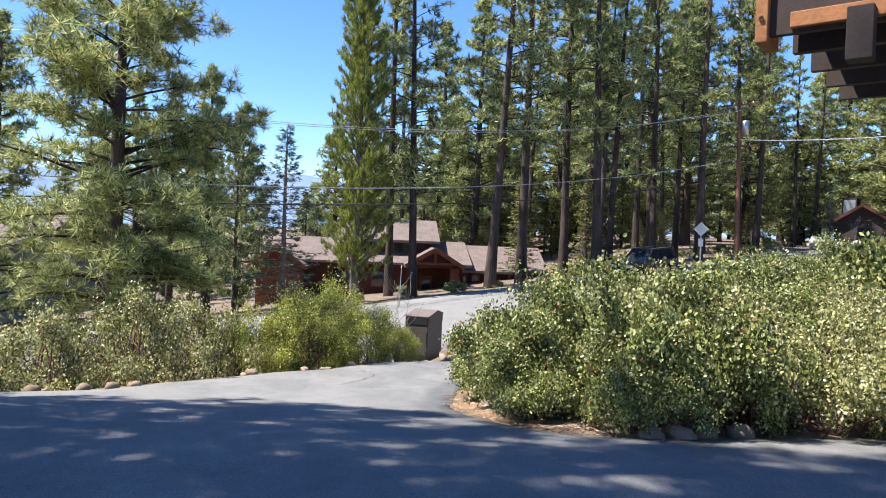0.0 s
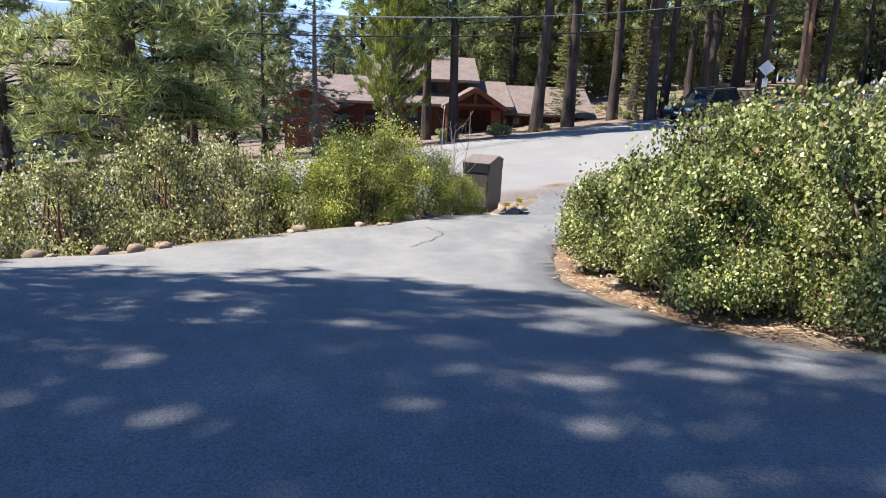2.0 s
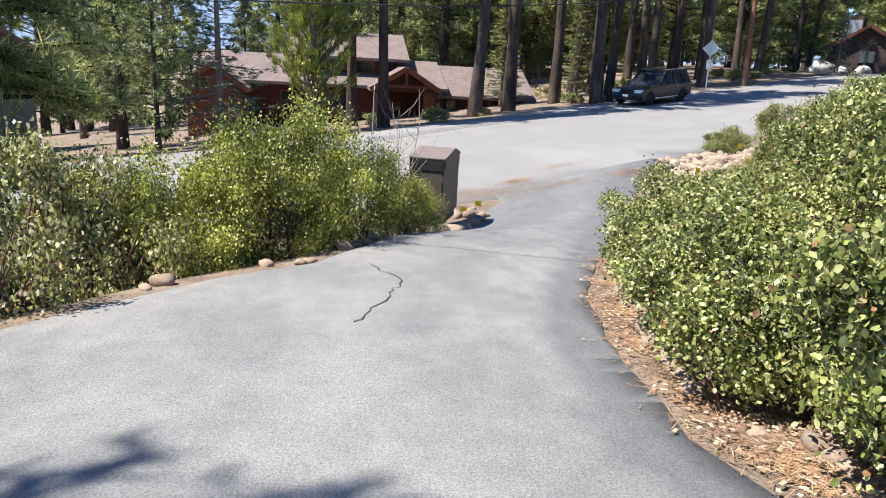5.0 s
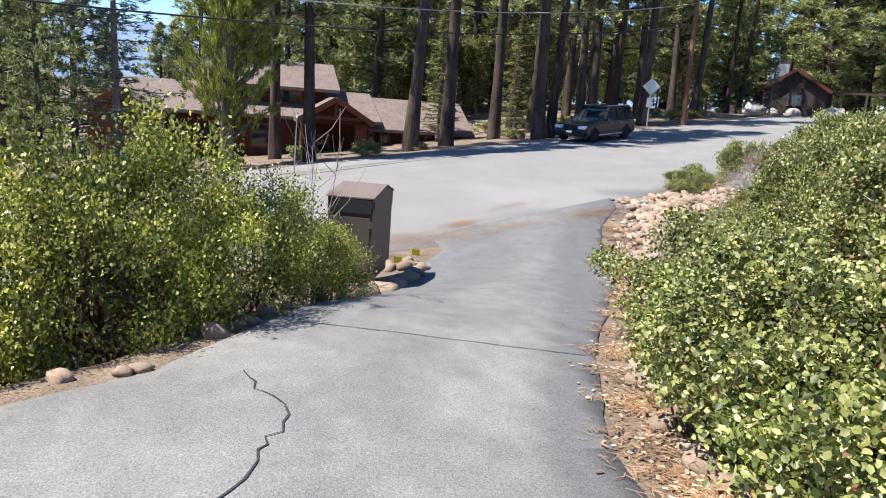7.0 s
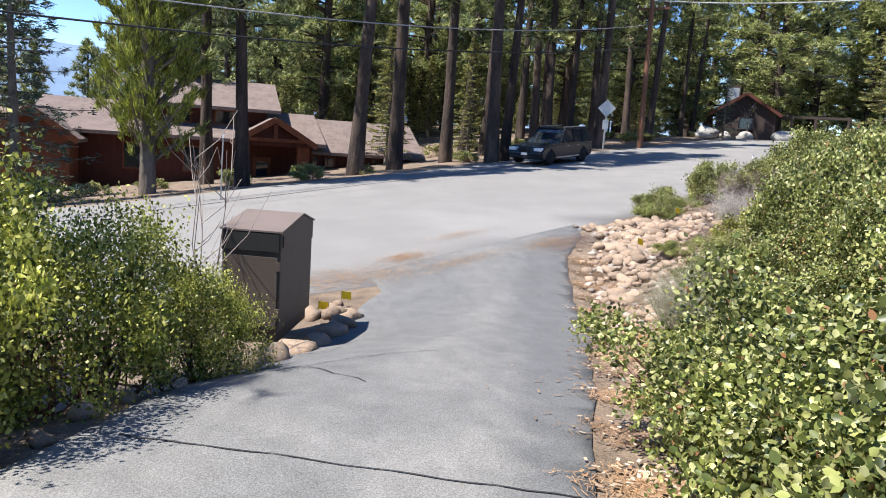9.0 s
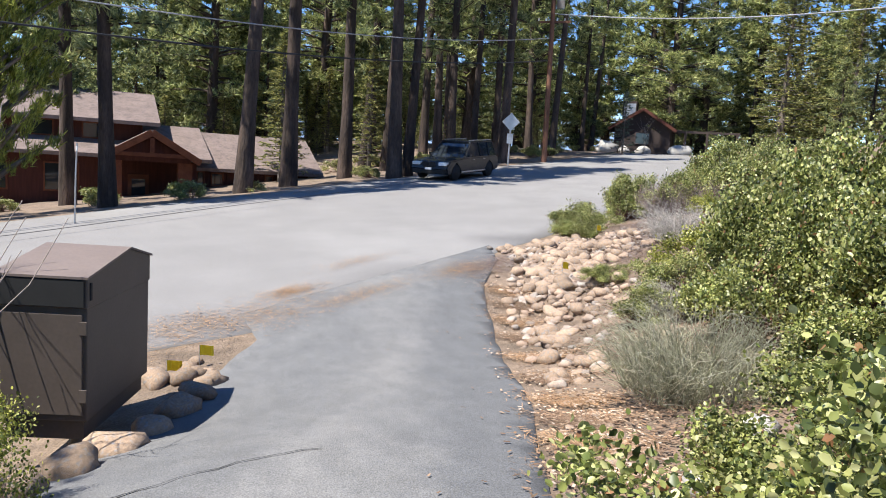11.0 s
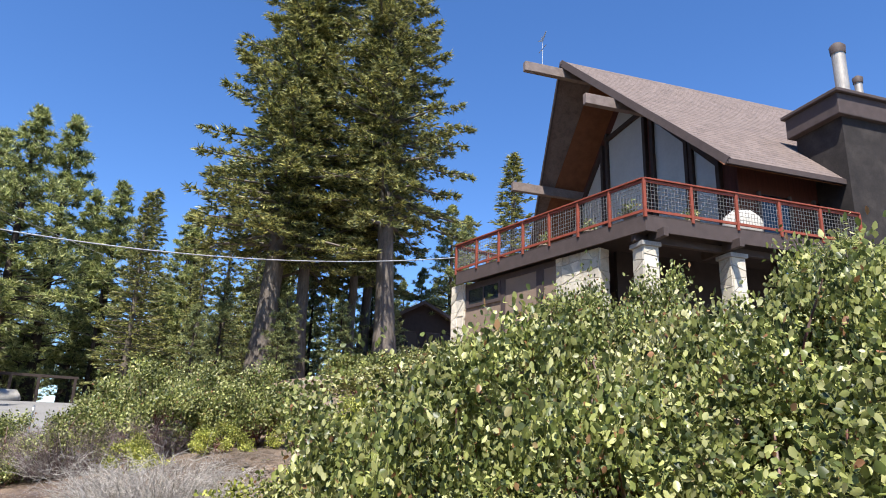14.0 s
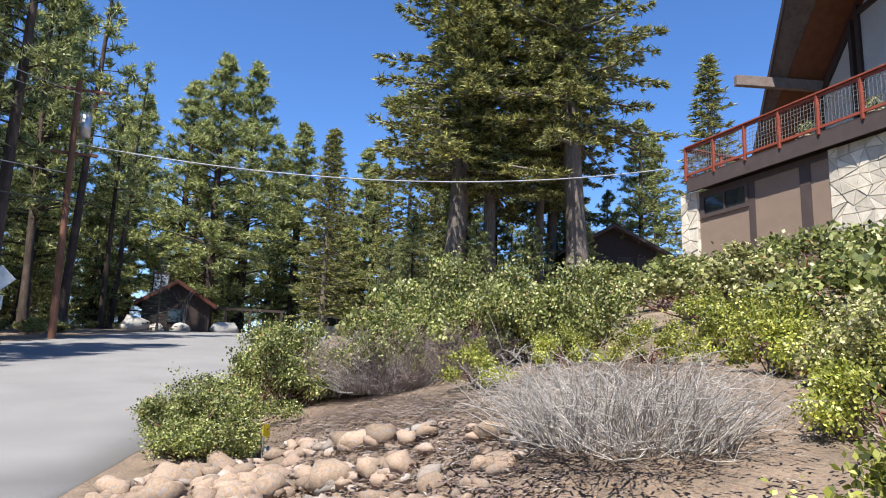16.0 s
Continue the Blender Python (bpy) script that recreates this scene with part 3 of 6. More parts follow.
# pines along the far side of the road
for x, y, h, p, turn in [(2.4, 39.6, 25, 0, 10), (4.4, 42.2, 27, 0, 130), (-1.8, 36.6, 23, 1, 60), (-3.4, 40.4, 24, 1, 200), (7.4, 45.3, 25, 0, 250),
                         (9.9, 51.9, 27, 1, 20), (10.4, 49.2, 22, 2, 99), (9.0, 42.6, 26, 0, 310), (9.9, 43.6, 22, 2, 45), (14.7, 55.7, 28, 1, 170),
                         (16.6, 58.3, 26, 0, 77), (14.6, 50.5, 27, 1, 222), (17.0, 53.0, 22, 2, 15), (18.0, 50.8, 26, 0, 190), (25.4, 62.0, 27, 1, 33),
                         (10.0, 67.2, 26, 3, 0), (12.1, 74, 28, 1, 80), (22.9, 68.7, 27, 3, 120), (20.6, 57.5, 28, 1, 300), (25.0, 57.6, 24, 2, 140),
                         (2.0, 60, 24, 3, 40), (-4, 58, 23, 1, 210), (6, 56, 22, 2, 5), (13, 62, 23, 2, 61), (19, 63, 22, 2, 240), (28.5, 68, 26, 3, 12),
                         (32, 74, 26, 3, 200), (36, 70, 22, 2, 100), (30.5, 62.6, 18, 2, 70), (-1, 70, 24, 3, 18), (17, 80, 28, 3, 33), (27, 84, 28, 3, 93)]:
    plant(pines[p], x, y, h, OWN[p], turn, tilt=(math.sin(turn * 7) * 2.2, math.cos(turn * 5) * 2.2))
# background trees up the road
for x, y, h, p, turn in [(45.8, 75.5, 25, 3, 5), (50.4, 72, 28, 3, 100), (54.0, 68.5, 22, 3, 210), (41.0, 79, 21, 3, 320), (59.0, 63.0, 18, 3, 60), (41.5, 66.0, 24, 3, 144),
                         (53, 68, 18, 2, 20), (64, 68, 22, 3, 10), (60, 78, 24, 3, 99), (70, 58, 20, 3, 190), (76, 66, 24, 3, 250), (62.2, 36.8, 15, 3, 10), (48, 86, 26, 3, 280), (68, 46, 15, 3, 70), (72, 38, 16, 3, 120)]:
    plant(pines[p], x, y, h, OWN[p], turn, 1.2)
for x, y, h, p, turn in [(56.3, 66.2, 22, 0, 0), (47.3, 58.9, 18, 0, 50), (50.5, 55.0, 15, 1, 130), (54.5, 51, 16, 1, 20), (43, 70, 16, 1, 200)]:
    plant(firs[p], x, y, h, (22, 20)[p], turn)
for ob in pines + firs:
    ob.matrix_basis = pose(0, 0, 0)
# the first of each kind stands in the woods too
for ob, x, y in zip(pines + firs, (30, 36, 22, -32, 8, 66, 58), (92, 84, 90, 70, 80, 60, 58)):
    ob.matrix_basis = pose(x, y, land(x, y))


# ---- single trees with places of their own ----
left_pine = tree("pine_tree", "broad light green pine with long needles behind the hedge", 31, 11.5, 0.26, 0.14, 3.3, 120, 44, "pine", M_BARK, M_NEEDLEB, per=22, blade=(0.28, 0.026), top_pow=0.42, droop=0.12)
left_pine.matrix_basis = pose(-7.7, 16.3, land(-7.7, 16.3), 0, 0, 40)
cedar = tree("cedar_tree", "tall narrow yellow-green cedar", 32, 19, 0.26, 0.04, 2.5, 260, 24, "cedar", M_FIRBARK, M_CEDAR, per=20, blade=(0.24, 0.04), droop=0.05)
cedar.matrix_basis = pose(-4.75, 35.7, land(-4.75, 35.7) - 0.1) @ Matrix.Diagonal((0.8, 0.8, 1.25, 1))
spruce = tree("spruce_tree", "small dark spruce with open tiers", 33, 9.0, 0.14, 0.04, 2.4, 80, 12, "fir", M_FIRBARK, M_SPRUCE, per=14, blade=(0.2, 0.035))
spruce.matrix_basis = pose(-7.8, 33.2, land(-7.8, 33.2))
blue = copy_thing(spruce, pose(31.2, 57.9, land(31.2, 57.9)) @ Matrix.Diagonal((0.55, 0.55, 0.52, 1)))
blue["label"] = "small blue-grey spruce beside a dark house"
plant(pines[4], -10.0, 32.8, 9.6, 14, 20, 0.75, "small light green pine behind the hedge")
plant(pines[3], -16.0, 24.5, 12, 22, 70, 1.0)
plant(pines[3], -12.5, 36, 13, 22, 150, 1.0)
plant(pines[1], -15, 30, 15, 24, 33, 1.2)
# the tall firs beside the deck house
big_fir = tree("fir_tree", "huge old fir with a leaning grey trunk", 41, 40, 0.85, 0.26, 9.0, 210, 76, "fir", M_FIRBARK, M_FIR, lean=(0.03, -0.05), per=9, blade=(0.56, 0.11), top_pow=0.62, droop=0.13, gaps=0.5)
big_fir.matrix_basis = pose(46.9, 46.6, land(46.9, 46.6) - 0.1)
for x, y, h, wide, turn in [(48.7, 44.3, 33, 0.75, 100), (51.4, 38.4, 43, 0.85, 200), (53.5, 42.6, 32, 0.6, 300), (58.0, 43.5, 30, 0.8, 33)]:
    k = h / 40
    copy_thing(big_fir, pose(x, y, land(x, y) - 0.1, 0, 0, turn) @ Matrix.Diagonal((k * wide, k * wide, k, 1)))["label"] = "tall dark green fir beside a larger fir"
for dx, h in ((-2.5, 7), (0.5, 9), (3.5, 8)):
    plant(pines[4], 51.9 + dx, 69.8 - dx, h, 14, dx * 40, 1.3)
plant(firs[1], 62.3, 31.0, 19.5, 20, 10, 1.5, "lone green fir behind the deck house")
# trees beside the driveway, whose shadows lie on it
shade_pine = tree("pine_tree", "tall dense green pine beside the driveway", 34, 20, 0.3, 0.3, 2.7, 115, 17, "pine", M_BARK, M_NEEDLEL, per=11, blade=(0.32, 0.052), top_pow=0.7)
shade_pine.matrix_basis = pose(-8.6, -2.2, land(-8.6, -2.2), 0, 0, 60)
for x, y, h, turn in [(-8.7, 6.3, 16.5, 20), (-9.5, 4.8, 18.8, 160), (-11.2, 2.0, 22, 200), (-9.2, 0.0, 20.5, 90), (-8.3, 3.2, 22.5, 30), (-8.8, 1.4, 24, 120), (-12.0, -3.5, 23, 270), (-12.9, 5.4, 18, 300), (-13.2, -1.0, 20, 50), (-7.8, -6.0, 20, 150), (-4, -8, 19, 10)]:
    plant(shade_pine, x, y, h, 20, turn)

young = tree("fir_tree", "young light green fir with open tiers on the bank", 51, 5.9, 0.08, 0.03, 3.0, 70, 34, "fir", M_FIRBARK, M_NEEDLEB, per=10, blade=(0.17, 0.03), top_pow=0.55)
young.matrix_basis = pose(20.8, 13.5, land(20.8, 13.5))


# ---- shrubs ----
def shrub(name, label, seed, r, h, twigs, per, leaf, material, stem=M_STEM, n_stem=16, low=0.25, flat=1.0, clump=0.055, coarse=False, category="shrub"):
    """A rounded shrub: crooked stems that fork, and leaves in rosettes at the twig tips."""
    rng = np.random.default_rng(seed)
    ob = thing(name, Matrix(), label, category)
    d = unit(rng.normal(size=(twigs, 3)) * np.array([1, 1, 0.9]))
    d[:, 2] = np.abs(d[:, 2]) * 1.1 - 0.12
    d = unit(d)
    lump = np.array([noise.noise((p[0] * 2.2 + seed, p[1] * 2.2, p[2] * 2.2)) for p in d])
    rad = (0.84 + 0.55 * lump) * rng.uniform(0.3, 1.06, twigs) ** 0.45
    lobes = max(14, twigs // 26)
    pick = rng.integers(0, lobes, twigs)
    way0 = d[:lobes] * rad[:lobes, None]
    tips = (way0[pick] + rng.normal(size=(twigs, 3)) * np.array([0.085, 0.085, 0.08])) * np.array([r, r, h * (1 - low)])
    tips[:, 2] = tips[:, 2] + h * low
    tips[:, 2] = np.maximum(tips[:, 2], 0.04)
    base = np.repeat(tips, per, 0) + rng.normal(size=(twigs * per, 3)) * clump
    out = np.repeat(d, per, 0)
    way = unit(out * 0.4 + np.array([0, 0, 0.2]) + rng.normal(size=base.shape) * 0.7)
    nor = unit(rng.normal(size=base.shape) + out * 0.5)
    ln = leaf * rng.uniform(0.6, 1.2, len(base))
    v, f = plain_leaves(base, way, nor, ln, ln * 0.66) if coarse else leaves(rng, base, way, nor, ln, ln * 0.7)
    part_of("foliage", mesh_of("foliage", v, f, material), ob)["kind"] = "stuff"
    paths = []
    for k in range(n_stem):
        t = tips[rng.integers(twigs)] * np.array([0.92, 0.92, 0.95])
        a = np.array([rng.normal() * r * 0.12, rng.normal() * r * 0.12, -0.05])
        bend = rng.normal(size=3) * 0.12 * r
        pts = []
        for j in range(6):
            g = j / 5
            p = a * (1 - g) + t * g + bend * math.sin(g * 3.1) + np.array([0, 0, -0.1 * h * math.sin(g * 3.1)])
            pts.append((*p, (0.022 * (1 - g) + 0.006) * min(1.3, r)))
        paths.append(pts)
        for q in range(3):
            g = rng.uniform(0.35, 0.8)
            j = int(g * 5)
            o = np.array(pts[j][:3])
            e = o + (tips[rng.integers(twigs)] - o) * 0.5
            paths.append([(*o, 0.009), (*((o + e) / 2 + rng.normal(size=3) * 0.04), 0.007), (*e, 0.004)])
    tube_part("stem_tangle", paths, stem, ob, 4)["kind"] = "stuff"
    return ob


MZ = "rounded manzanita shrub with glossy green leaves and red stems"
sh_near = [shrub("manzanita_shrub", MZ, 61, 1.05, 1.35, 1250, 18, 0.041, M_LEAF, n_stem=34),
           shrub("manzanita_shrub", MZ, 62, 0.95, 1.2, 1150, 18, 0.041, M_LEAF, n_stem=34),
           shrub("manzanita_shrub", MZ, 63, 1.2, 1.05, 1250, 18, 0.041, M_LEAFP, n_stem=34)]
sh_far = [shrub("manzanita_shrub", MZ, 67, 1.1, 1.25, 500, 10, 0.09, M_LEAF, coarse=True),
          shrub("manzanita_shrub", MZ, 68, 1.0, 1.2, 500, 10, 0.09, M_LEAF, coarse=True),
          shrub("manzanita_shrub", MZ, 69, 1.2, 1.1, 500, 10, 0.09, M_LEAFP, coarse=True)]
sh_yel = [shrub("manzanita_shrub", "dense yellow-green shrub at the driveway's edge", 64, 1.1, 1.5, 1700, 20, 0.033, M_LEAFY, coarse=True),
          shrub("manzanita_shrub", "pale green shrub with bare grey-brown stems", 65, 1.0, 1.2, 1100, 13, 0.042, M_LEAFP, coarse=True, n_stem=60)]
sh_small = shrub("shrub", "low fine-leaved yellow-green shrub", 66, 0.5, 0.55, 420, 14, 0.03, M_LEAFY, n_stem=8, clump=0.035, coarse=True)
for ob, x, y in zip(sh_near + sh_far + sh_yel + [sh_small], (12.4, 14.4, 16.8, 22.5, 24, 22.8, -10.2, -10.6, 12.4), (12.6, 13.2, 14.8, 21.8, 23.2, 26.4, 11.2, 8.6, 23.2)):
    ob.matrix_basis = pose(x, y, land(x, y) - 0.03)


def set_shrub(proto, x, y, k=1.0, tall=1.0, turn=0.0, label="", dz=0.0):
    ob = copy_thing(proto, pose(x, y, land(x, y) - 0.03 + dz, 0, 0, turn) @ Matrix.Diagonal((k, k, k * tall, 1)))
    if label:
        ob["label"] = label
    return ob


rs = random.Random(7)
# hedge along the left of the driveway
for x, y, k, tall, p in [(-0.95, 17.1, 0.62, 1.1, 0), (-1.75, 16.3, 0.95, 1.05, 0), (-2.6, 15.1, 1.1, 1.1, 0), (-3.0, 16.9, 1.1, 1.1, 0), (-3.6, 14.0, 1.0, 1.0, 0), (-4.6, 15.6, 1.15, 1.1, 0),
                         (-4.4, 13.0, 0.95, 1.0, 1), (-5.4, 14.3, 1.1, 1.1, 0), (-4.8, 11.6, 0.95, 0.95, 1), (-6.0, 12.7, 1.1, 1.1, 1), (-5.6, 10.4, 0.95, 0.85, 1), (-6.9, 11.4, 1.1, 1.1, 1),
                         (-6.2, 9.2, 0.9, 0.8, 1), (-7.6, 9.9, 1.1, 1.0, 1), (-7.4, 8.2, 0.9, 0.8, 1), (-8.8, 8.8, 1.0, 1.0, 1), (-8.2, 12.8, 1.2, 1.1, 1), (-9.0, 7.2, 0.9, 0.8, 1)]:
    grow = 1.5 if p == 1 else 1.28 if x < -3.3 else 1.2 if x < -2 else 1.1
    set_shrub(sh_yel[p], x + (0.12 if p else 0.0), y - 0.05, k * (1.1 if p else 1.0), tall * grow, rs.uniform(0, 360))
# bank on the right of the driveway
bank = [(6.3, 20.2, 0.6, 0.75, 0), (5.5, 19.7, 0.55, 0.7, 1), (6.4, 22.0, 0.4, 0.6, 0), (6.7, 19.0, 1.05, 1.3, 0), (5.75, 18.35, 0.85, 1.1, 1), (7.5, 19.7, 0.95, 1.15, 0), (1.3, 7.6, 0.8, 1.0, 0), (1.1, 8.6, 0.85, 1.0, 1), (1.1, 9.8, 0.85, 0.95, 0), (1.25, 10.9, 0.85, 0.95, 1), (1.45, 12.0, 0.85, 0.95, 0), (1.8, 13.1, 0.85, 0.9, 1), (2.25, 14.2, 0.85, 0.9, 0), (2.1, 6.75, 0.62, 1.1, 0), (3.3, 6.75, 0.7, 1.1, 1), (1.25, 7.35, 0.62, 1.1, 1), (4.9, 6.9, 0.6, 1.1, 2), (1.45, 8.2, 1.0, 1.05, 0), (1.1, 9.6, 0.75, 1.0, 1), (2.45, 7.15, 1.0, 1.15, 0), (3.3, 8.6, 1.1, 1.1, 2), (4.2, 7.3, 0.95, 1.0, 2), (5.6, 7.8, 1.0, 1.1, 2), (7.2, 8.0, 1.0, 1.1, 2), (2.9, 10.2, 1.1, 1.1, 0),
        (1.35, 11.1, 0.85, 0.95, 1), (4.6, 9.6, 1.1, 1.0, 0), (6.2, 9.6, 1.1, 1.0, 2), (1.6, 12.5, 0.85, 0.95, 1), (3.3, 12.0, 1.05, 1.1, 0), (5.0, 11.5, 1.1, 1.1, 0), (2.2, 13.7, 0.85, 0.95, 0), (4.1, 13.7, 1.05, 1.05, 1),
        (2.95, 15.2, 0.62, 0.9, 0), (5.3, 13.6, 1.1, 1.1, 2), (5.3, 15.4, 1.1, 1.1, 1), (6.8, 14.8, 1.1, 1.1, 0), (4.6, 16.4, 0.7, 0.9, 1), (6.1, 16.9, 1.05, 1.1, 0), (7.6, 16.6, 1.15, 1.1, 1), (7.1, 18.2, 1.05, 1.1, 0),
        (8.6, 17.9, 1.1, 1.1, 2), (9.4, 16.4, 1.1, 1.1, 0), (8.9, 19.3, 1.05, 1.0, 1), (10.4, 18.6, 1.1, 1.1, 0), (10.3, 20.4, 1.0, 0.9, 2), (11.8, 19.9, 1.1, 1.1, 0), (12.0, 17.8, 1.15, 1.1, 1), (13.6, 18.8, 1.15, 1.1, 2),
        (13.4, 21.2, 1.1, 1.0, 0), (15.2, 20.4, 1.15, 1.1, 1), (15.0, 22.6, 1.1, 1.0, 2), (17.0, 21.6, 1.2, 1.1, 0), (17.2, 24.0, 1.1, 1.0, 1), (19.2, 22.8, 1.2, 1.1, 2), (8.4, 13.2, 1.2, 1.1, 1), (10.6, 14.6, 1.2, 1.1, 0),
        (13.0, 15.6, 1.2, 1.1, 2), (15.5, 17.2, 1.2, 1.1, 0), (18.0, 19.2, 1.2, 1.1, 1), (20.0, 20.6, 1.2, 1.1, 0), (6.8, 11.6, 1.15, 1.1, 2), (9.0, 10.2, 1.1, 1.1, 0), (21.6, 24.2, 1.2, 1.0, 0), (19.6, 25.6, 1.2, 0.9, 1), (20, 17.4, 1.2, 1.0, 2)]
for x, y, k, tall, p in bank:
    if x > 2.5 and y < 8.1:
        y += 0.45
    if x < 6 and y < 9.3:
        tall *= 1.16
    set_shrub((sh_far if x > 10.8 or (x > 7.9 and y < 14) else sh_near)[p], x, y, k, tall * (1.25 if 7 < x < 10.8 and y < 18.5 else 0.8 if x > 12 else 1.0), rs.uniform(0, 360))
for x, y, k, tall, p in [(13.6, 18.1, 1.25, 1.55, 0), (12.6, 18.9, 1.1, 1.4, 1), (14.6, 17.2, 1.2, 1.3, 1), (13.4, 15.9, 1.2, 1.35, 2), (15.2, 15.6, 1.3, 1.5, 0), (11.6, 16.2, 1.2, 1.45, 2), (16.6, 14.8, 1.3, 1.6, 1)]:
    set_shrub(sh_near[p], x, y, k, tall, rs.uniform(0, 360))
# mound at the road corner
for x, y, k, tall, p in [(11.8, 25.4, 1.0, 1.0, 0), (10.8, 25.9, 0.8, 0.9, 1), (13.0, 26.4, 1.05, 1.0, 2), (12.6, 24.4, 0.95, 0.95, 0), (14.1, 27.6, 1.0, 0.95, 0), (14.2, 28.0, 1.05, 0.95, 1), (15.8, 29.2, 1.1, 0.9, 0), (8.2, 26.0, 0.62, 0.75, 1), (8.75, 26.6, 0.68, 0.75, 0), (10.3, 27.1, 0.8, 0.95, 1), (10.9, 27.6, 0.8, 0.9, 0),
                         (14.6, 25.8, 1.0, 0.9, 2), (17.6, 30.4, 1.1, 0.9, 2), (15.4, 26.4, 1.0, 0.8, 1), (19.6, 31.6, 1.1, 0.9, 0)]:
    set_shrub((sh_far if x > 14 else sh_near)[p], x, y, k, tall * 1.2, rs.uniform(0, 360))
for x, y, k in [(6.95, 20.6, 1.3), (8.7, 20.8, 1.1), (7.6, 19.9, 0.9), (11.2, 21.5, 1.4), (12.4, 22.0, 1.5), (10.2, 24.3, 0.9), (11.2, 23.8, 0.9), (13.6, 22.6, 1.4), (10.4, 20.9, 1.1)]:
    set_shrub(sh_small, x, y, k, 1.0, rs.uniform(0, 360))


def dead_shrub(name, label, seed, r, h, n, material, category="shrub"):
    """A heap of bare, crooked twigs that spring from a wide base and fork."""
    rng = np.random.default_rng(seed)
    ob = thing(name, Matrix(), label, category)
    paths = []
    for k in range(n):
        a = rng.uniform(0, 6.28)
        o = np.array([math.cos(a), math.sin(a), 0]) * r * 0.75 * math.sqrt(rng.random())
        b = a + rng.normal() * 0.9
        ln = r * rng.uniform(0.25, 0.75)
        up = h * rng.uniform(0.3, 1.0) * (1.15 - 0.6 * np.linalg.norm(o) / r)
        bend = rng.normal(size=3) * 0.07
        pts = []
        for g in (0.0, 0.25, 0.5, 0.75, 1.0):
            p = o + np.array([math.cos(b) * ln * g, math.sin(b) * ln * g, up * math.sin(g * rng.uniform(1.5, 2.3))]) + bend * math.sin(g * 3) + rng.normal(size=3) * 0.012
            pts.append((p[0], p[1], max(p[2], -0.02), 0.0042 * (1.15 - g)))
        paths.append(pts)
        for q in range(2):
            p = np.array(pts[rng.integers(1, 4)][:3])
            e = p + rng.normal(size=3) * np.array([0.1, 0.1, 0.07]) + np.array([0, 0, 0.05])
            paths.append([(*p, 0.0025), (*((p + e) / 2 + rng.normal(size=3) * 0.01), 0.002), (*e, 0.0012)])
    tube_part("twig_tangle", paths, material, ob, 3)["kind"] = "stuff"
    return ob


grey = dead_shrub("dead_shrub", "heap of bare silver-grey arching twigs", 71, 1.0, 0.55, 700, M_TWIG)
grey.matrix_basis = pose(8.1, 22.2, land(8.1, 22.2)) @ Matrix.Diagonal((0.82, 0.82, 1.0, 1))
broom = dead_shrub("shrub", "wispy grey-green twiggy shrub", 72, 1.0, 0.75, 950, M_BROOM)
broom.matrix_basis = pose(4.2, 17.45, land(4.2, 17.45)) @ Matrix.Diagonal((0.78, 0.78, 0.9, 1))
copy_thing(grey, pose(5.8, 19.6, land(5.8, 19.6), 0, 0, 77) @ Matrix.Diagonal((0.6, 0.6, 0.7, 1)))
copy_thing(grey, pose(10.6, 25.9, land(10.6, 25.9), 0, 0, 140) @ Matrix.Diagonal((0.75, 0.75, 0.8, 1)))


stems = dead_shrub("shrub", "purple-brown tangle of bare stems under a shrub", 73, 1.0, 0.85, 900, M_PURPLE)
stems.matrix_basis = pose(10.6, 25.8, land(10.6, 25.8)) @ Matrix.Diagonal((0.72, 0.72, 0.9, 1))
copy_thing(stems, pose(10.7, 26.5, land(10.7, 26.5), 0, 0, 120) @ Matrix.Diagonal((0.75, 0.75, 0.9, 1)))
copy_thing(stems, pose(11.3, 25.1, land(11.3, 25.1), 0, 0, 220) @ Matrix.Diagonal((0.8, 0.8, 0.8, 1)))


# ---- stones ----
def stone_mesh(seed, squash):
    rng = np.random.default_rng(seed)
    bm = bmesh.new()
    bmesh.ops.create_icosphere(bm, subdivisions=2, radius=1.0)
    for v in bm.verts:
        n = noise.noise(v.co * 1.3 + Vector((seed * 7.1, 0, 0))) * 0.45 + noise.noise(v.co * 3.1 + Vector((0, seed * 3.3, 0))) * 0.12
        v.co = Vector((v.co.x, v.co.y * 0.8, v.co.z * squash)) * (1 + n)
    me = bpy.data.meshes.new("stone")
    bm.to_mesh(me)
    bm.free()
    me.materials.append(M_ROCK)
    me.polygons.foreach_set("use_smooth", np.ones(len(me.polygons), bool))
    return me


STONES = [stone_mesh(k, 0.55 + 0.06 * (k % 4)) for k in range(7)]


PALE_STONE = stone_mesh(9, 0.75)
PALE_STONE.materials[0] = M_ROCKW


def stone(x, y, r, label, group, dz=0.0, name="rock"):
    ob = new(name, STONES[rs.randrange(7)])
    ob.matrix_basis = pose(x, y, land(x, y) + r * 0.2 + dz, rs.uniform(-20, 20), rs.uniform(-20, 20), rs.uniform(0, 360)) @ Matrix.Diagonal((r, r, r, 1))
    return tagged(ob, label, "rock", group)


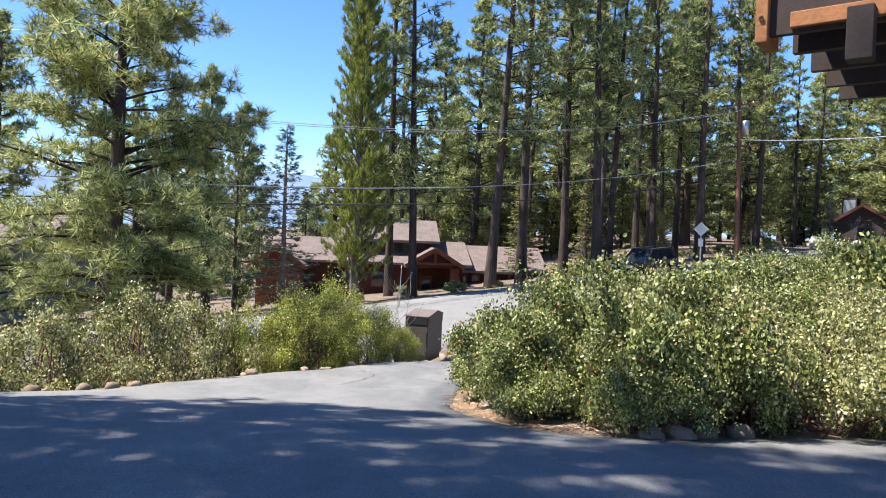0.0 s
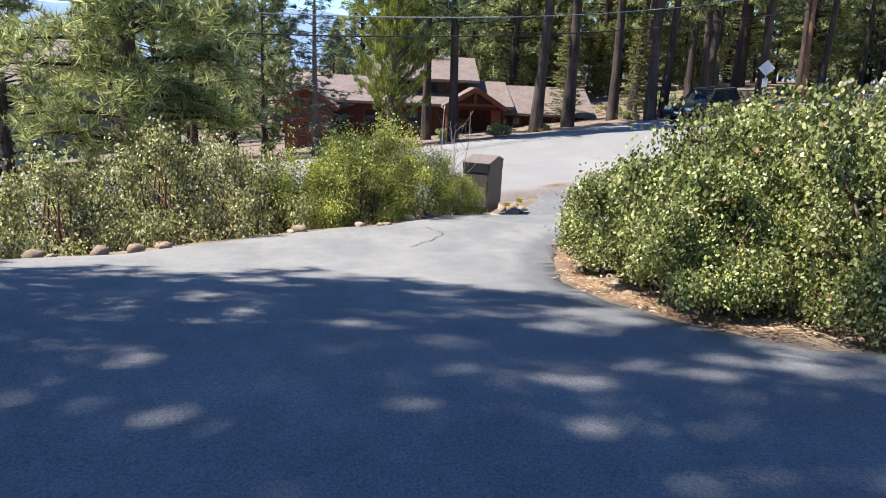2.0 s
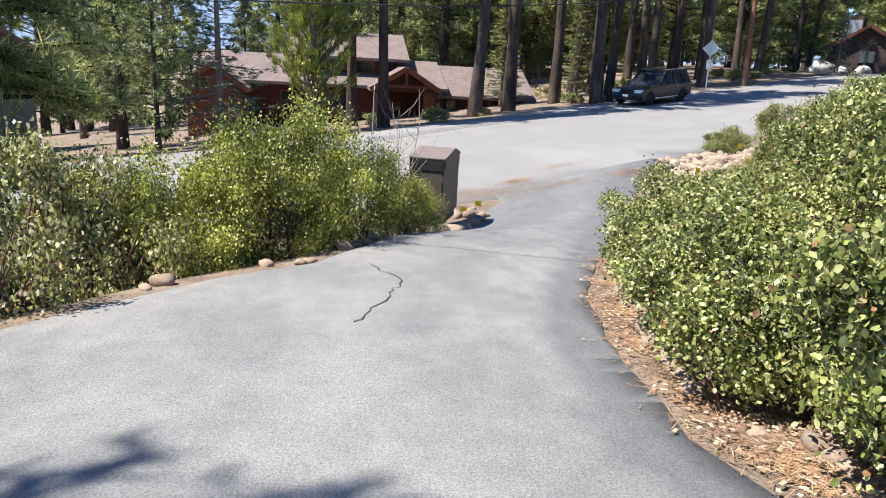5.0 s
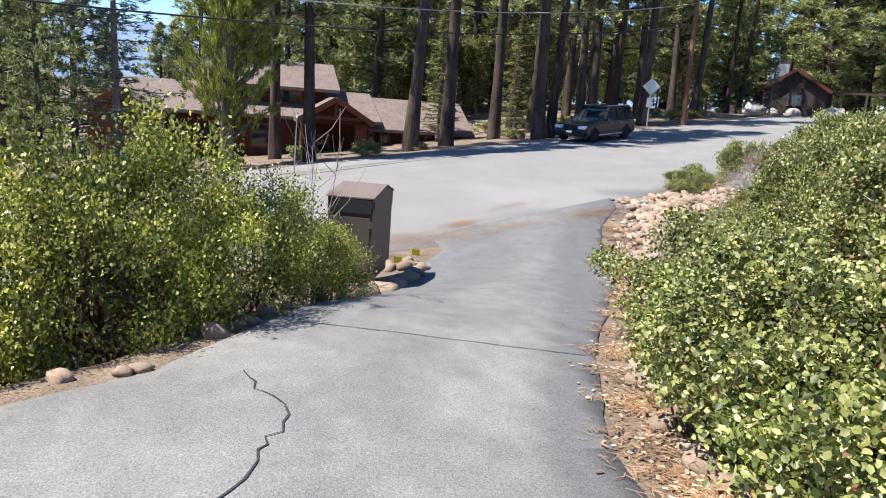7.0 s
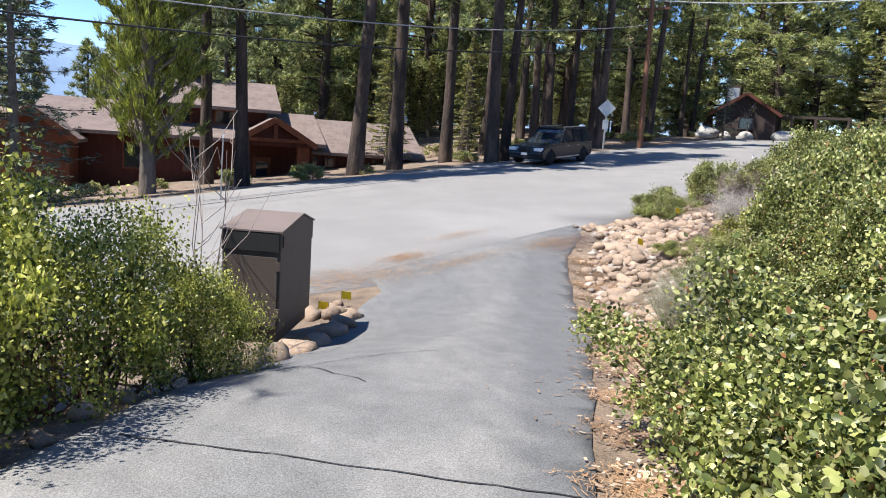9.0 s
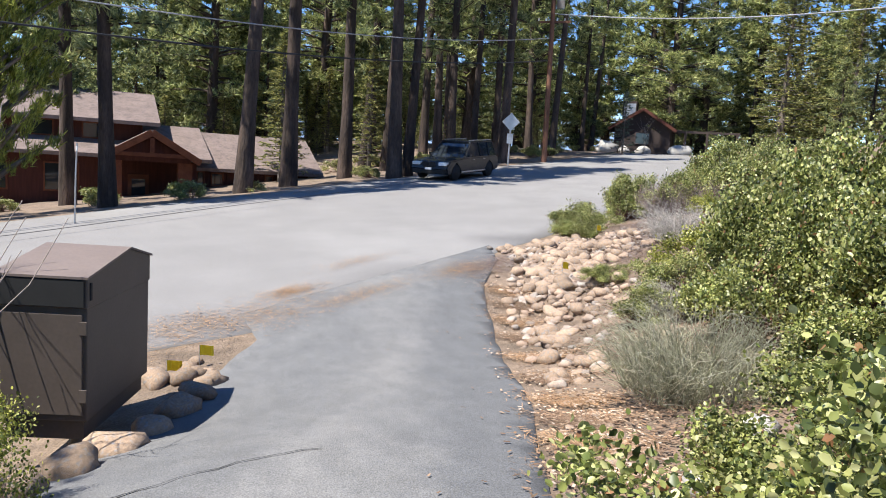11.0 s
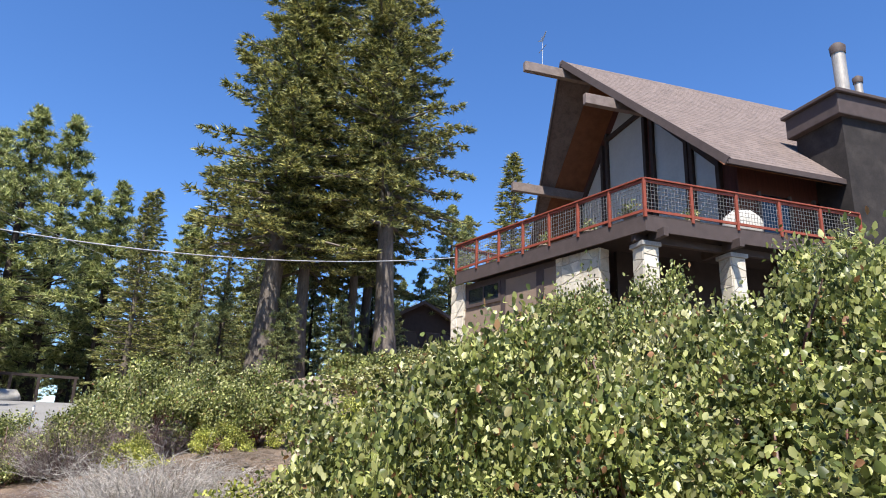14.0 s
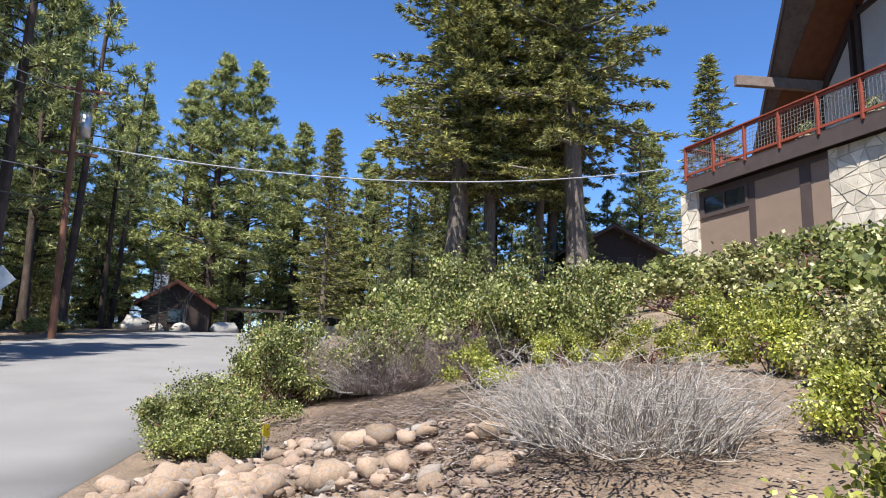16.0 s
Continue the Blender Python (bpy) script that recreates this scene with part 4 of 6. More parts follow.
for k in range(85):
    g = rs.random()
    y = 18.6 + 6.6 * g
    e = lerp_table([(18.2, 3.15), (21.1, 4.15), (23.2, 4.9), (25.9, 6.6)], y)
    x = e + 0.35 + rs.random() * (1.8 - 0.3 * abs(g - 0.5))
    stone(x, y, rs.uniform(0.07, 0.17), "rounded tan granite cobble on the bank", "cobbles on the bank", rs.uniform(-0.02, 0.03))
for k in range(75):
    g = rs.random()
    x, y = 5.7 + 2.4 * g + rs.uniform(-0.4, 0.6), 23.0 + 2.6 * g + rs.uniform(-0.9, 0.6)
    stone(x, y, rs.uniform(0.07, 0.19), "rounded tan granite cobble on the bank", "cobbles on the bank", rs.uniform(-0.02, 0.02))
for k in range(60):
    y = rs.uniform(8.2, 17.5)
    e = lerp_table([(7.8, 0.5), (9.2, 0.28), (10.7, 0.4), (12.2, 0.6), (14, 1.2), (16.5, 2.35), (18.2, 3.15)], y)
    stone(e + rs.uniform(0.25, 0.6), y, rs.uniform(0.04, 0.11), "tan stone edging the driveway", "stones edging the driveway", 0.0, "edging_stone")
for k in range(26):
    y = rs.uniform(10.4, 13.6)
    e = lerp_table([(9.2, 0.28), (10.7, 0.4), (12.2, 0.6), (14, 1.2)], y)
    stone(e + rs.uniform(0.32, 0.62), y, rs.uniform(0.07, 0.15), "pale grey stone edging the driveway", "stones edging the driveway", 0.0, "edging_stone")
for k in range(26):
    y = rs.uniform(8.4, 20.9)
    e = lerp_table([(8.1, -5.1), (9.2, -4.5), (10.5, -3.95), (12.6, -2.8), (13.5, -1.95), (15.3, -1.3), (18, -0.45), (19.2, 0.1), (20.6, 0.75)], y)
    stone(e - rs.uniform(0.1, 0.4), y, rs.uniform(0.05, 0.12), "grey stone edging the driveway", "stones edging the driveway", 0.0, "edging_stone")
for x, y, r in [(-0.35, 18.1, 0.22), (-0.1, 18.55, 0.2), (0.12, 18.95, 0.18), (0.3, 19.4, 0.2), (0.5, 19.85, 0.2), (0.62, 20.2, 0.16), (-0.6, 17.7, 0.22), (0.35, 20.4, 0.15), (0.1, 20.5, 0.18),
                (2.75, 6.75, 0.15), (3.1, 6.8, 0.17), (2.45, 6.6, 0.16), (2.15, 6.5, 0.13), (5.0, 7.6, 0.18), (4.6, 7.45, 0.14), (-5.3, 8.3, 0.2), (-5.9, 7.9, 0.2), (5.1, 17.2, 0.26), (5.6, 17.6, 0.2)]:
    stone(x, y, r, "grey granite rock beside the asphalt", "larger rocks")

for k in range(115):
    x, y = rs.uniform(6.3, 8.45), rs.uniform(22.9, 26.0)
    stone(x, y, rs.uniform(0.05, 0.15), "rounded tan granite cobble on the bank", "cobbles on the bank", rs.uniform(-0.02, 0.03))
for x, y, r in [(3.15, 15.70, 0.16), (2.93, 15.85, 0.12), (3.34, 15.59, 0.14), (3.37, 15.40, 0.13), (3.72, 16.31, 0.13)]:
    ob = stone(x, y, r, "pale rounded rock at the foot of the bank", "larger rocks", 0.02)
    ob.data = PALE_STONE
# smaller cobbles that fill the bed between the larger ones
fv, ff, fn = [], [], 0
for k in range(620):
    g = rs.random()
    if k % 3 == 0:
        x, y = rs.uniform(6.2, 8.6), rs.uniform(22.8, 26.0)
    elif k % 3 == 1:
        y = 18.6 + 6.4 * g
        x = lerp_table([(18.2, 3.15), (21.1, 4.15), (23.2, 4.9), (25.9, 6.6)], y) + 0.3 + rs.random() * 1.9
    else:
        x, y = 5.7 + 2.5 * g + rs.uniform(-0.5, 0.7), 23.0 + 2.6 * g + rs.uniform(-1.0, 0.7)
    r = rs.uniform(0.04, 0.1)
    me = STONES[k % 7]
    m = pose(x, y, land(x, y) + r * 0.15, rs.uniform(-30, 30), rs.uniform(-30, 30), rs.uniform(0, 360)) @ Matrix.Diagonal((r, r, r, 1))
    fv += [tuple(m @ v.co) for v in me.vertices]
    ff += [tuple(i + fn for i in p.vertices) for p in me.polygons]
    fn += len(me.vertices)
tagged(new("cobble_fill", mesh_of("cobble_fill", fv, ff, M_COBBLE, True)), "small tan and grey cobbles between larger rocks", "cobbles", kind="stuff")

# ---- the steel bin ----
def steel_bin():
    """A bear-proof bin: a steel cabinet with a sloped hip lid and a front door."""
    ob = thing("trash_bin", pose(-0.44, 19.3, -1.86, 0, 0, -17), "brown steel bear-proof bin standing on rocks", "trash bin")
    w, d, h = 0.64, 1.24, 1.13
    w2, d2 = w / 2, d / 2
    part("cabinet", box((-w2, -d2, 0.05), (w2, d2, h - 0.22), 0.012), M_BIN, ob)
    part("base_plate", box((-w2 + 0.04, -d2 + 0.04, -0.1), (w2 - 0.04, d2 - 0.04, 0.05)), M_BIN, ob)
    bm = prism([(-d2 - 0.012, h - 0.225), (d2 + 0.012, h - 0.225), (d2 + 0.012, h), (d2 * 0.25, h + 0.12), (-d2 - 0.012, h)], 0, -w2 - 0.006, w2 + 0.006)
    bmesh.ops.bevel(bm, geom=bm.edges[:], offset=0.008, segments=1, affect="EDGES")
    part("hopper_hood", bm, M_BIN, ob)
    bm = prism([(-d2 - 0.03, h - 0.006), (-d2 - 0.03, h + 0.012), (d2 * 0.25, h + 0.135), (d2 + 0.03, h + 0.012), (d2 + 0.03, h - 0.006), (d2 * 0.25, h + 0.118)], 0, -w2 - 0.02, w2 + 0.02)
    part("lid", bm, M_BINTOP, ob, "brown steel lid, coloured lighter for the sun on it")
    part("door", box((-w2 + 0.03, -d2 - 0.012, 0.1), (w2 - 0.03, -d2 + 0.004, h - 0.27), 0.005), M_BIN, ob)
    # raised black strip, painted for the shade in the hopper recess
    part("hopper_flap", box((-w2 + 0.012, -d2 - 0.026, h - 0.215), (w2 - 0.012, -d2 - 0.011, h - 0.012), 0.004), M_RUBBER, ob, "black strip standing for the shaded hopper recess under the lid")
    part("latch", box((w2 - 0.002, -d2 + 0.03, h - 0.17), (w2 + 0.014, -d2 + 0.06, h - 0.04), 0.004), M_RUBBER, ob)
    for z in (0.2, h - 0.42):
        part("hinge", box((w2 - 0.05, -d2 - 0.02, z), (w2 + 0.004, -d2 - 0.004, z + 0.1), 0.003), M_BIN, ob)
    return ob


steel_bin()

# ---- water and the far shore ----
lake = new("lake", mesh_of("lake", [(-3900, 60, -24), (-60, 240, -24), (600, 900, -24), (900, 3900, -24), (-3900, 3900, -24)], [(0, 1, 2, 3, 4)], M_WATER))
tagged(lake, "blue lake water far below the trees", "lake", kind="structure")
hv, hf = [], []
for k in range(121):
    a = radians(-80 + k)
    x, y = math.sin(a) * 3300, math.cos(a) * 3300
    top = 290 + 110 * noise.noise((k * 0.07, 2, 0)) + 30 * noise.noise((k * 0.3, 5, 0))
    hv += [(x, y, -40), (x * 1.1, y * 1.1, top * 0.6), (x * 1.17, y * 1.17, top)]
for k in range(120):
    for j in range(2):
        a = k * 3 + j
        hf.append((a, a + 1, a + 4, a + 3))
tagged(new("backdrop", mesh_of("backdrop", hv, hf, M_HILL, True)), "hazy blue mountain ridge beyond the lake", "mountains", kind="structure")

# ---- the deck house ----
HC = (24.45, 18.23)
HA = 36.0


def window_part(parent, lo, hi, axis, frame_w=0.08, glass=M_GLASS, frame_mat=M_TRIM, out=0.04):
    """A framed pane in a wall; the wall lies across the axis."""
    other = 1 - axis
    win = part("window", box(lo, hi), glass, parent)
    for z0, z1 in ((lo[2] - frame_w, lo[2]), (hi[2], hi[2] + frame_w)):
        a, b = list(lo), list(hi)
        a[2], b[2] = z0, z1
        a[axis] -= out
        b[axis] += out
        a[other] -= frame_w
        b[other] += frame_w
        part("frame", box(a, b, 0.008), frame_mat, win)
    for e in (0, 1):
        a, b = list(lo), list(hi)
        a[axis] -= out - 0.003
        b[axis] += out - 0.003
        a[other], b[other] = (lo[other] - frame_w, lo[other]) if e == 0 else (hi[other], hi[other] + frame_w)
        part("frame", box(a, b, 0.008), frame_mat, win)
    return win


def flagstones(parent, origin, along, up_h, width, seed, normal):
    """Irregular pale flagstones set proud of a wall face, each a piece of its own."""
    rr = random.Random(seed)
    cols, rows = max(1, round(width / 0.42)), max(2, round(up_h / 0.36))
    grid = [[(0, 0)] * (cols + 1) for _ in range(rows + 1)]
    for r in range(rows + 1):
        for c in range(cols + 1):
            x, z = width * c / cols, up_h * r / rows
            if 0 < c < cols:
                x += rr.uniform(-0.14, 0.14)
            if 0 < r < rows:
                z += rr.uniform(-0.12, 0.12)
            grid[r][c] = (x, z)
    along, normal = Vector(along), Vector(normal)
    for r in range(rows):
        for c in range(cols):
            q = [grid[r][c], grid[r][c + 1], grid[r + 1][c + 1], grid[r + 1][c]]
            cut = rr.random()
            polys = [[q[0], q[1], q[2]], [q[0], q[2], q[3]]] if cut < 0.3 else [[q[0], q[1], q[3]], [q[1], q[2], q[3]]] if cut < 0.5 else [q]
            for poly in polys:
                cx, cz = sum(p[0] for p in poly) / len(poly), sum(p[1] for p in poly) / len(poly)
                bm = bmesh.new()
                d = rr.uniform(0.015, 0.045)
                back, front = [], []
                for x, z in poly:
                    for ring, f, h in ((back, 0.95, 0.0), (front, 0.9, d)):
                        p = Vector(origin) + along * (cx + (x - cx) * f) + Vector((0, 0, cz + (z - cz) * f)) + normal * h
                        ring.append(bm.verts.new(p))
                bm.faces.new(front)
                n = len(poly)
                for k in range(n):
                    bm.faces.new((back[k], back[(k + 1) % n], front[(k + 1) % n], front[k]))
                bmesh.ops.recalc_face_normals(bm, faces=bm.faces[:])
                part("stone", bm, M_STONE, parent)


def rail_run(parent, a, b, z0, z1, n, skip_first=False):
    """Posts, rails and welded-wire panels of a deck railing from a to b."""
    a, b = Vector((*a, 0)), Vector((*b, 0))
    d = (b - a).normalized()
    for k in range(1 if skip_first else 0, n + 1):
        p = a.lerp(b, k / n)
        part("rail_post", bar((p.x, p.y, z0 - 0.1), (p.x, p.y, z1 - 0.02), 0.1, 0.1), M_REDRAIL, parent)
    part("top_rail", bar((a.x, a.y, z1), (b.x, b.y, z1), 0.15, 0.05), M_REDRAIL, parent)
    part("bottom_rail", bar((a.x, a.y, z0 + 0.13), (b.x, b.y, z0 + 0.13), 0.05, 0.09), M_REDRAIL, parent)
    part("upper_rail", bar((a.x, a.y, z1 - 0.09), (b.x, b.y, z1 - 0.09), 0.05, 0.08), M_REDRAIL, parent)
    ln = (b - a).length
    for k in range(n):
        p, q = a.lerp(b, k / n), a.lerp(b, (k + 1) / n)
        paths = []
        m = max(3, int((q - p).length / 0.12))
        for j in range(1, m):
            o = p.lerp(q, j / m)
            paths.append([(o.x, o.y, z0 + 0.15, 0.009), (o.x, o.y, z1 - 0.11, 0.009)])
        for j in range(1, 7):
            z = z0 + 0.15 + (z1 - z0 - 0.26) * j / 7
            paths.append([(p.x, p.y, z, 0.009), (q.x, q.y, z, 0.009)])
        tube_part("wire_panel", paths, M_MESH, parent, 4)["kind"] = "stuff"


def deck_house():
    """A prow-roofed house over a deck: local x runs 36 degrees from east, local y to its left."""
    base = 3.6
    ob = thing("deck_house", pose(*HC, 0, 0, 0, HA), "brown prow-roofed house with a raised deck and red railing", "house")
    # left wing of the deck: 53 degrees from east, 17 degrees from local x
    c17, s17 = math.cos(radians(17)), math.sin(radians(17))

    def wing(l, inn):
        return (l * c17 + inn * s17, l * s17 - inn * c17)

    floor = 7.45
    far = 10.3
    # deck boards and rim
    outline = [wing(0, 0), wing(far, 0), wing(far, 6), (12.5, -4.2), (0.9, -9.5), (0, -9.5)]
    part("deck_floor", prism(outline, 2, floor - 0.05, floor), M_WOODDARK, ob)
    part("deck_slab", prism([wing(0.15, 0.15), wing(far - 0.1, 0.15), wing(far - 0.1, 5.8), (12.3, -4.3), (1.0, -9.3), (0.15, -9.3)], 2, floor - 0.3, floor - 0.055), M_WOODDARK, ob)
    for a, b in ((wing(0, 0.04), wing(far, 0.04)), ((0.04, 0), (0.04, -9.4))):
        part("fascia", bar((*a, floor - 0.3), (*b, floor - 0.3), 0.08, 0.5), M_TRIM, ob)
    rail_run(ob, wing(0, 0.0), wing(far, 0.0), floor, 8.68, 7)
    rail_run(ob, (0, 0), (0, -9.0), floor, 8.68, 5, True)
    e = wing(far, 0)
    rail_run(ob, e, wing(far, 3.5), floor, 8.68, 2, True)
    for y in (-0.5, -3.4, -6.4):
        part("joist_end", bar((-0.35, y, floor - 0.62), (1.6, y, floor - 0.62), 0.18, 0.3), M_TRIM, ob)
    part("carrying_beam", bar((0.6, 0.1, floor - 0.65), (0.6, -9.3, floor - 0.65), 0.2, 0.24), M_TRIM, ob)
    # piers and basement
    for y in (-0.35, -3.75, -7.1):
        p = part("pier", box((0.3, y - 0.28, base - 0.6), (0.9, y + 0.28, floor - 0.95)), M_MORTAR, ob, "pale flagstone pier")
        part("pier_cap", box((0.22, y - 0.36, floor - 0.95), (0.98, y + 0.36, floor - 0.8), 0.02), M_ROCKW, p)
        flagstones(p, (0.3, y + 0.28, base), (0, -1, 0), floor - 0.95 - base, 0.56, int(50 + y), (-1, 0, 0))
        flagstones(p, (0.9, y + 0.28, base), (-1, 0, 0), floor - 0.95 - base, 0.6, int(90 + y), (0, 1, 0))

    def wing_slab(name, l0, l1, i0, i1, z0, z1, m, parent, label=""):
        return part(name, prism([wing(l0, i0), wing(l1, i0), wing(l1, i1), wing(l0, i1)], 2, z0, z1), m, parent, label)

    body = wing_slab("basement_wall", 4.35, 10.7, 0.36, 0.6, base - 0.6, floor - 0.55, M_STUCCO, ob, "tan stucco basement wall")
    wing_slab("end_wall", 10.45, 10.7, 0.6, 7, base - 0.6, floor - 0.55, M_STUCCO, ob)
    wing_slab("back_wall", 2.3, 10.4, 6.8, 7.0, base - 0.6, floor - 0.3, M_STUCCO, ob)
    # the dark colour here stands for the deck's shade on this wall
    part("inner_wall", box((3.2, -9.4, base - 0.6), (3.4, -0.9, floor - 0.3)), M_WOODDARK, ob, "recessed wall under the deck, coloured dark for its shade")
    sw = wing_slab("stone_wall", 2.3, 4.4, 0.32, 0.8, base - 0.6, floor - 0.55, M_MORTAR, ob, "pale flagstone wall")
    d = Vector((c17, s17, 0))
    nrm = Vector((-s17, c17, 0))
    flagstones(sw, (*wing(4.4, 0.32), base), -d, floor - 0.55 - base, 2.1, 3, nrm)
    flagstones(sw, (*wing(2.3, 0.32), base), -nrm, floor - 0.55 - base, 0.48, 4, -d)
    fp = wing_slab("stone_pier", 10.05, 10.95, 0.28, 0.7, base - 0.6, floor - 0.5, M_MORTAR, ob, "pale flagstone corner pier")
    flagstones(fp, (*wing(10.95, 0.28), base), -d, floor - 0.5 - base, 0.9, 5, nrm)
    flagstones(fp, (*wing(10.05, 0.28), base), -nrm, floor - 0.5 - base, 0.42, 6, -d)
    for l0, l1 in ((7.35, 7.62), (5.1, 5.5)):
        wing_slab("trim_board", l0, l1, 0.33, 0.361, base - 0.6, floor - 0.56, M_TRIM, ob)
    wing_slab("trim_band", 4.4, 10.05, 0.335, 0.361, floor - 0.78, floor - 0.56, M_TRIM, ob)
    w = wing_slab("window", 7.75, 9.75, 0.34, 0.36, 5.98, 6.62, M_GLASS, ob, "long low dark basement window")
    for l0, l1, z0, z1 in ((7.62, 9.95, 5.84, 5.98), (7.62, 9.95, 6.62, 6.72), (9.75, 9.95, 5.98, 6.62), (7.62, 7.75, 5.98, 6.62), (8.7, 8.76, 5.98, 6.62)):
        wing_slab("frame", l0, l1, 0.3, 0.359, z0, z1, M_TRIM, w)
    # roof: ridge prow forward, eaves back
    ra, rz = 9.94, 19.15
    front = {0.2: -5.0, ra: -2.31, 18.7: -4.39}
    ex, ez = 1.14, 10.6
    back_y = -19.0

    def slope(x0, y0, z0, x1, y1, z1, name):
        bm = bmesh.new()
        top = [bm.verts.new(p) for p in ((x0, y0, z0), (x1, y1, z1), (x1, back_y, z1), (x0, back_y, z0))]
        low = [bm.verts.new((p.co.x, p.co.y, p.co.z - 0.2)) for p in top]
        bm.faces.new(top)
        bm.faces.new(low[::-1])
        for k in range(4):
            bm.faces.new((top[k], low[k], low[(k + 1) % 4], top[(k + 1) % 4]))
        bmesh.ops.recalc_face_normals(bm, faces=bm.faces[:])
        return part(name, bm, M_ROOF, ob, "brown shingled roof slope")

    near_roof = slope(ex, -4.39, ez, ra, -2.31, rz, "roof")
    far_roof = slope(18.7, -4.39, ez, ra, -2.31, rz, "roof")
    # shingle courses as low steps
    bm = bmesh.new()
    for k in range(1, 40):
        g = k / 40
        x, z, y = ex + (ra - ex) * g, ez + (rz - ez) * g, -4.39 + 2.08 * g
        x2, z2 = ex + (ra - ex) * (g + 0.022), ez + (rz - ez) * (g + 0.022)
        vs = [bm.verts.new(p) for p in ((x, y, z + 0.012), (x2, y, z2 + 0.006), (x2, back_y, z2 + 0.006), (x, back_y, z + 0.012))]
        bm.faces.new(vs)
        vs2 = [bm.verts.new(p) for p in ((x, y, z + 0.0), (x, y, z + 0.012), (x, back_y, z + 0.012), (x, back_y, z + 0.0))]
        bm.faces.new(vs2)
    part("shingle_coursing", bm, M_ROOF, near_roof)["kind"] = "stuff"
    part("soffit", prism([(ex + 0.1, ez - 0.22), (ra, rz - 0.24), (18.6, ez - 0.22), (18.6, ez - 0.26), (ra, rz - 0.3), (ex + 0.1, ez - 0.26)], 1, back_y + 0.2, -4.3), M_SOFFIT, ob, "brown timber soffit")
    for x1 in (ex, 18.7):
        part("bargeboard", bar((x1, -4.42, ez - 0.12), (ra, -2.34, rz - 0.12), 0.09, 0.32), M_TRIM, ob)
    part("gutter_board", bar((ex - 0.03, -4.4, ez - 0.14), (ex - 0.03, -13, ez - 0.12), 0.08, 0.22), M_TRIM, ob)
    # purlin ends, which stick out at the prow
    part("ridge_beam", bar((ra, -0.3, rz - 0.75), (ra, -12, rz - 0.75), 0.28, 0.5), M_WEATHER, ob, "weathered grey-brown beam end")
    for x in (6.6, 14.6):
        z = ez + (rz - ez) * (1 - abs(x - ra) / 8.8) - 0.7
        part("purlin", bar((x, -1.7, z), (x, -12, z), 0.28, 0.5), M_WEATHER, ob, "weathered grey-brown beam end")
    # gable wall with tall panes
    gy = -6.0

    def roof_under(x):
        return rz - 0.45 - abs(x - ra) * (rz - ez) / 8.8

    part("gable_wall", prism([(2.6, floor), (17.3, floor), (17.3, roof_under(17.3)), (ra, roof_under(ra)), (2.6, roof_under(2.6))], 1, gy - 0.2, gy), M_WOODRED, ob, "dark red-brown gable wall")
    for x0, x1 in ((3.4, 5.0), (5.3, 7.7), (8.3, 11.7), (12.2, 14.6), (14.9, 16.6)):
        z0 = floor + 0.35
        if roof_under(x0) < z0 + 1 and roof_under(x1) < z0 + 1:
            continue
        pts = [(x0, z0), (x1, z0), (x1, roof_under(x1) - 0.9)]
        if x0 < ra < x1:
            pts.append((ra, roof_under(ra) - 0.9))
        pts.append((x0, roof_under(x0) - 0.9))
        pane = part("window", prism(pts, 1, gy + 0.012, gy + 0.04), M_BLIND, ob, "tall pale window pane under the gable")
        for xa in (x0, x1):
            part("mullion", bar((xa, gy + 0.08, floor), (xa, gy + 0.08, roof_under(xa) - 0.5), 0.22, 0.22), M_WOODDARK, pane)
        part("header", bar((x0, gy + 0.08, roof_under(x0) - 0.85), (x1, gy + 0.08, roof_under(x1) - 0.85), 0.2, 0.25), M_WOODDARK, pane)
    part("side_wall", box((2.5, -18.5, floor), (2.7, gy, ez + 1.0)), M_WOODRED, ob, "dark red-brown side wall")
    part("side_wall", box((17.2, -18.5, base), (17.4, gy, ez + 1.0)), M_WOODRED, ob)
    for y0, y1 in ((-8.4, -6.9), (-11.4, -9.6)):
        w = part("window", box((2.44, y0, floor + 0.2), (2.5, y1, ez - 0.6)), M_GLASS, ob)
        for y in (y0, y1):
            part("frame", box((2.38, y - 0.06, floor + 0.1), (2.52, y + 0.06, ez - 0.5), 0.01), M_TRIM, w)
    # chimney, flue and vane
    ch = part("chimney", box((0.9, -13.2, base), (3.2, -9.9, 13.2)), M_CHIMNEY, ob, "dark boxed chimney")
    part("cap", box((0.7, -13.5, 13.2), (3.4, -9.6, 14.1), 0.04), M_TRIM, ch)
    part("top_cap", box((0.55, -13.6, 14.1), (3.5, -9.45, 14.25), 0.03), M_TRIM, ch)
    flue = tube_part("flue", [[(2.0, -11.5, 14.2, 0.27), (2.0, -11.5, 17.0, 0.27)]], M_FLUE, ob, 16, "weathered steel flue pipe with a dark cap")
    tube_part("collar", [[(2.0, -11.5, 16.95, 0.3), (2.0, -11.5, 17.3, 0.33), (2.0, -11.5, 17.45, 0.2)]], M_TRIM, flue, 16)
    small = tube_part("flue", [[(2.4, -12.9, 14.2, 0.16), (2.4, -12.9, 16.1, 0.16)]], M_FLUE, ob, 14, "thinner steel flue pipe")
    tube_part("collar", [[(2.4, -12.9, 16.05, 0.2), (2.4, -12.9, 16.3, 0.22), (2.4, -12.9, 16.4, 0.1)]], M_TRIM, small, 14)
    vane = tube_part("weathervane", [[(ra, -1.3, rz - 0.55, 0.025), (ra, -1.3, rz + 0.9, 0.02)]], M_STEEL, ob, 6, "thin metal weathervane")
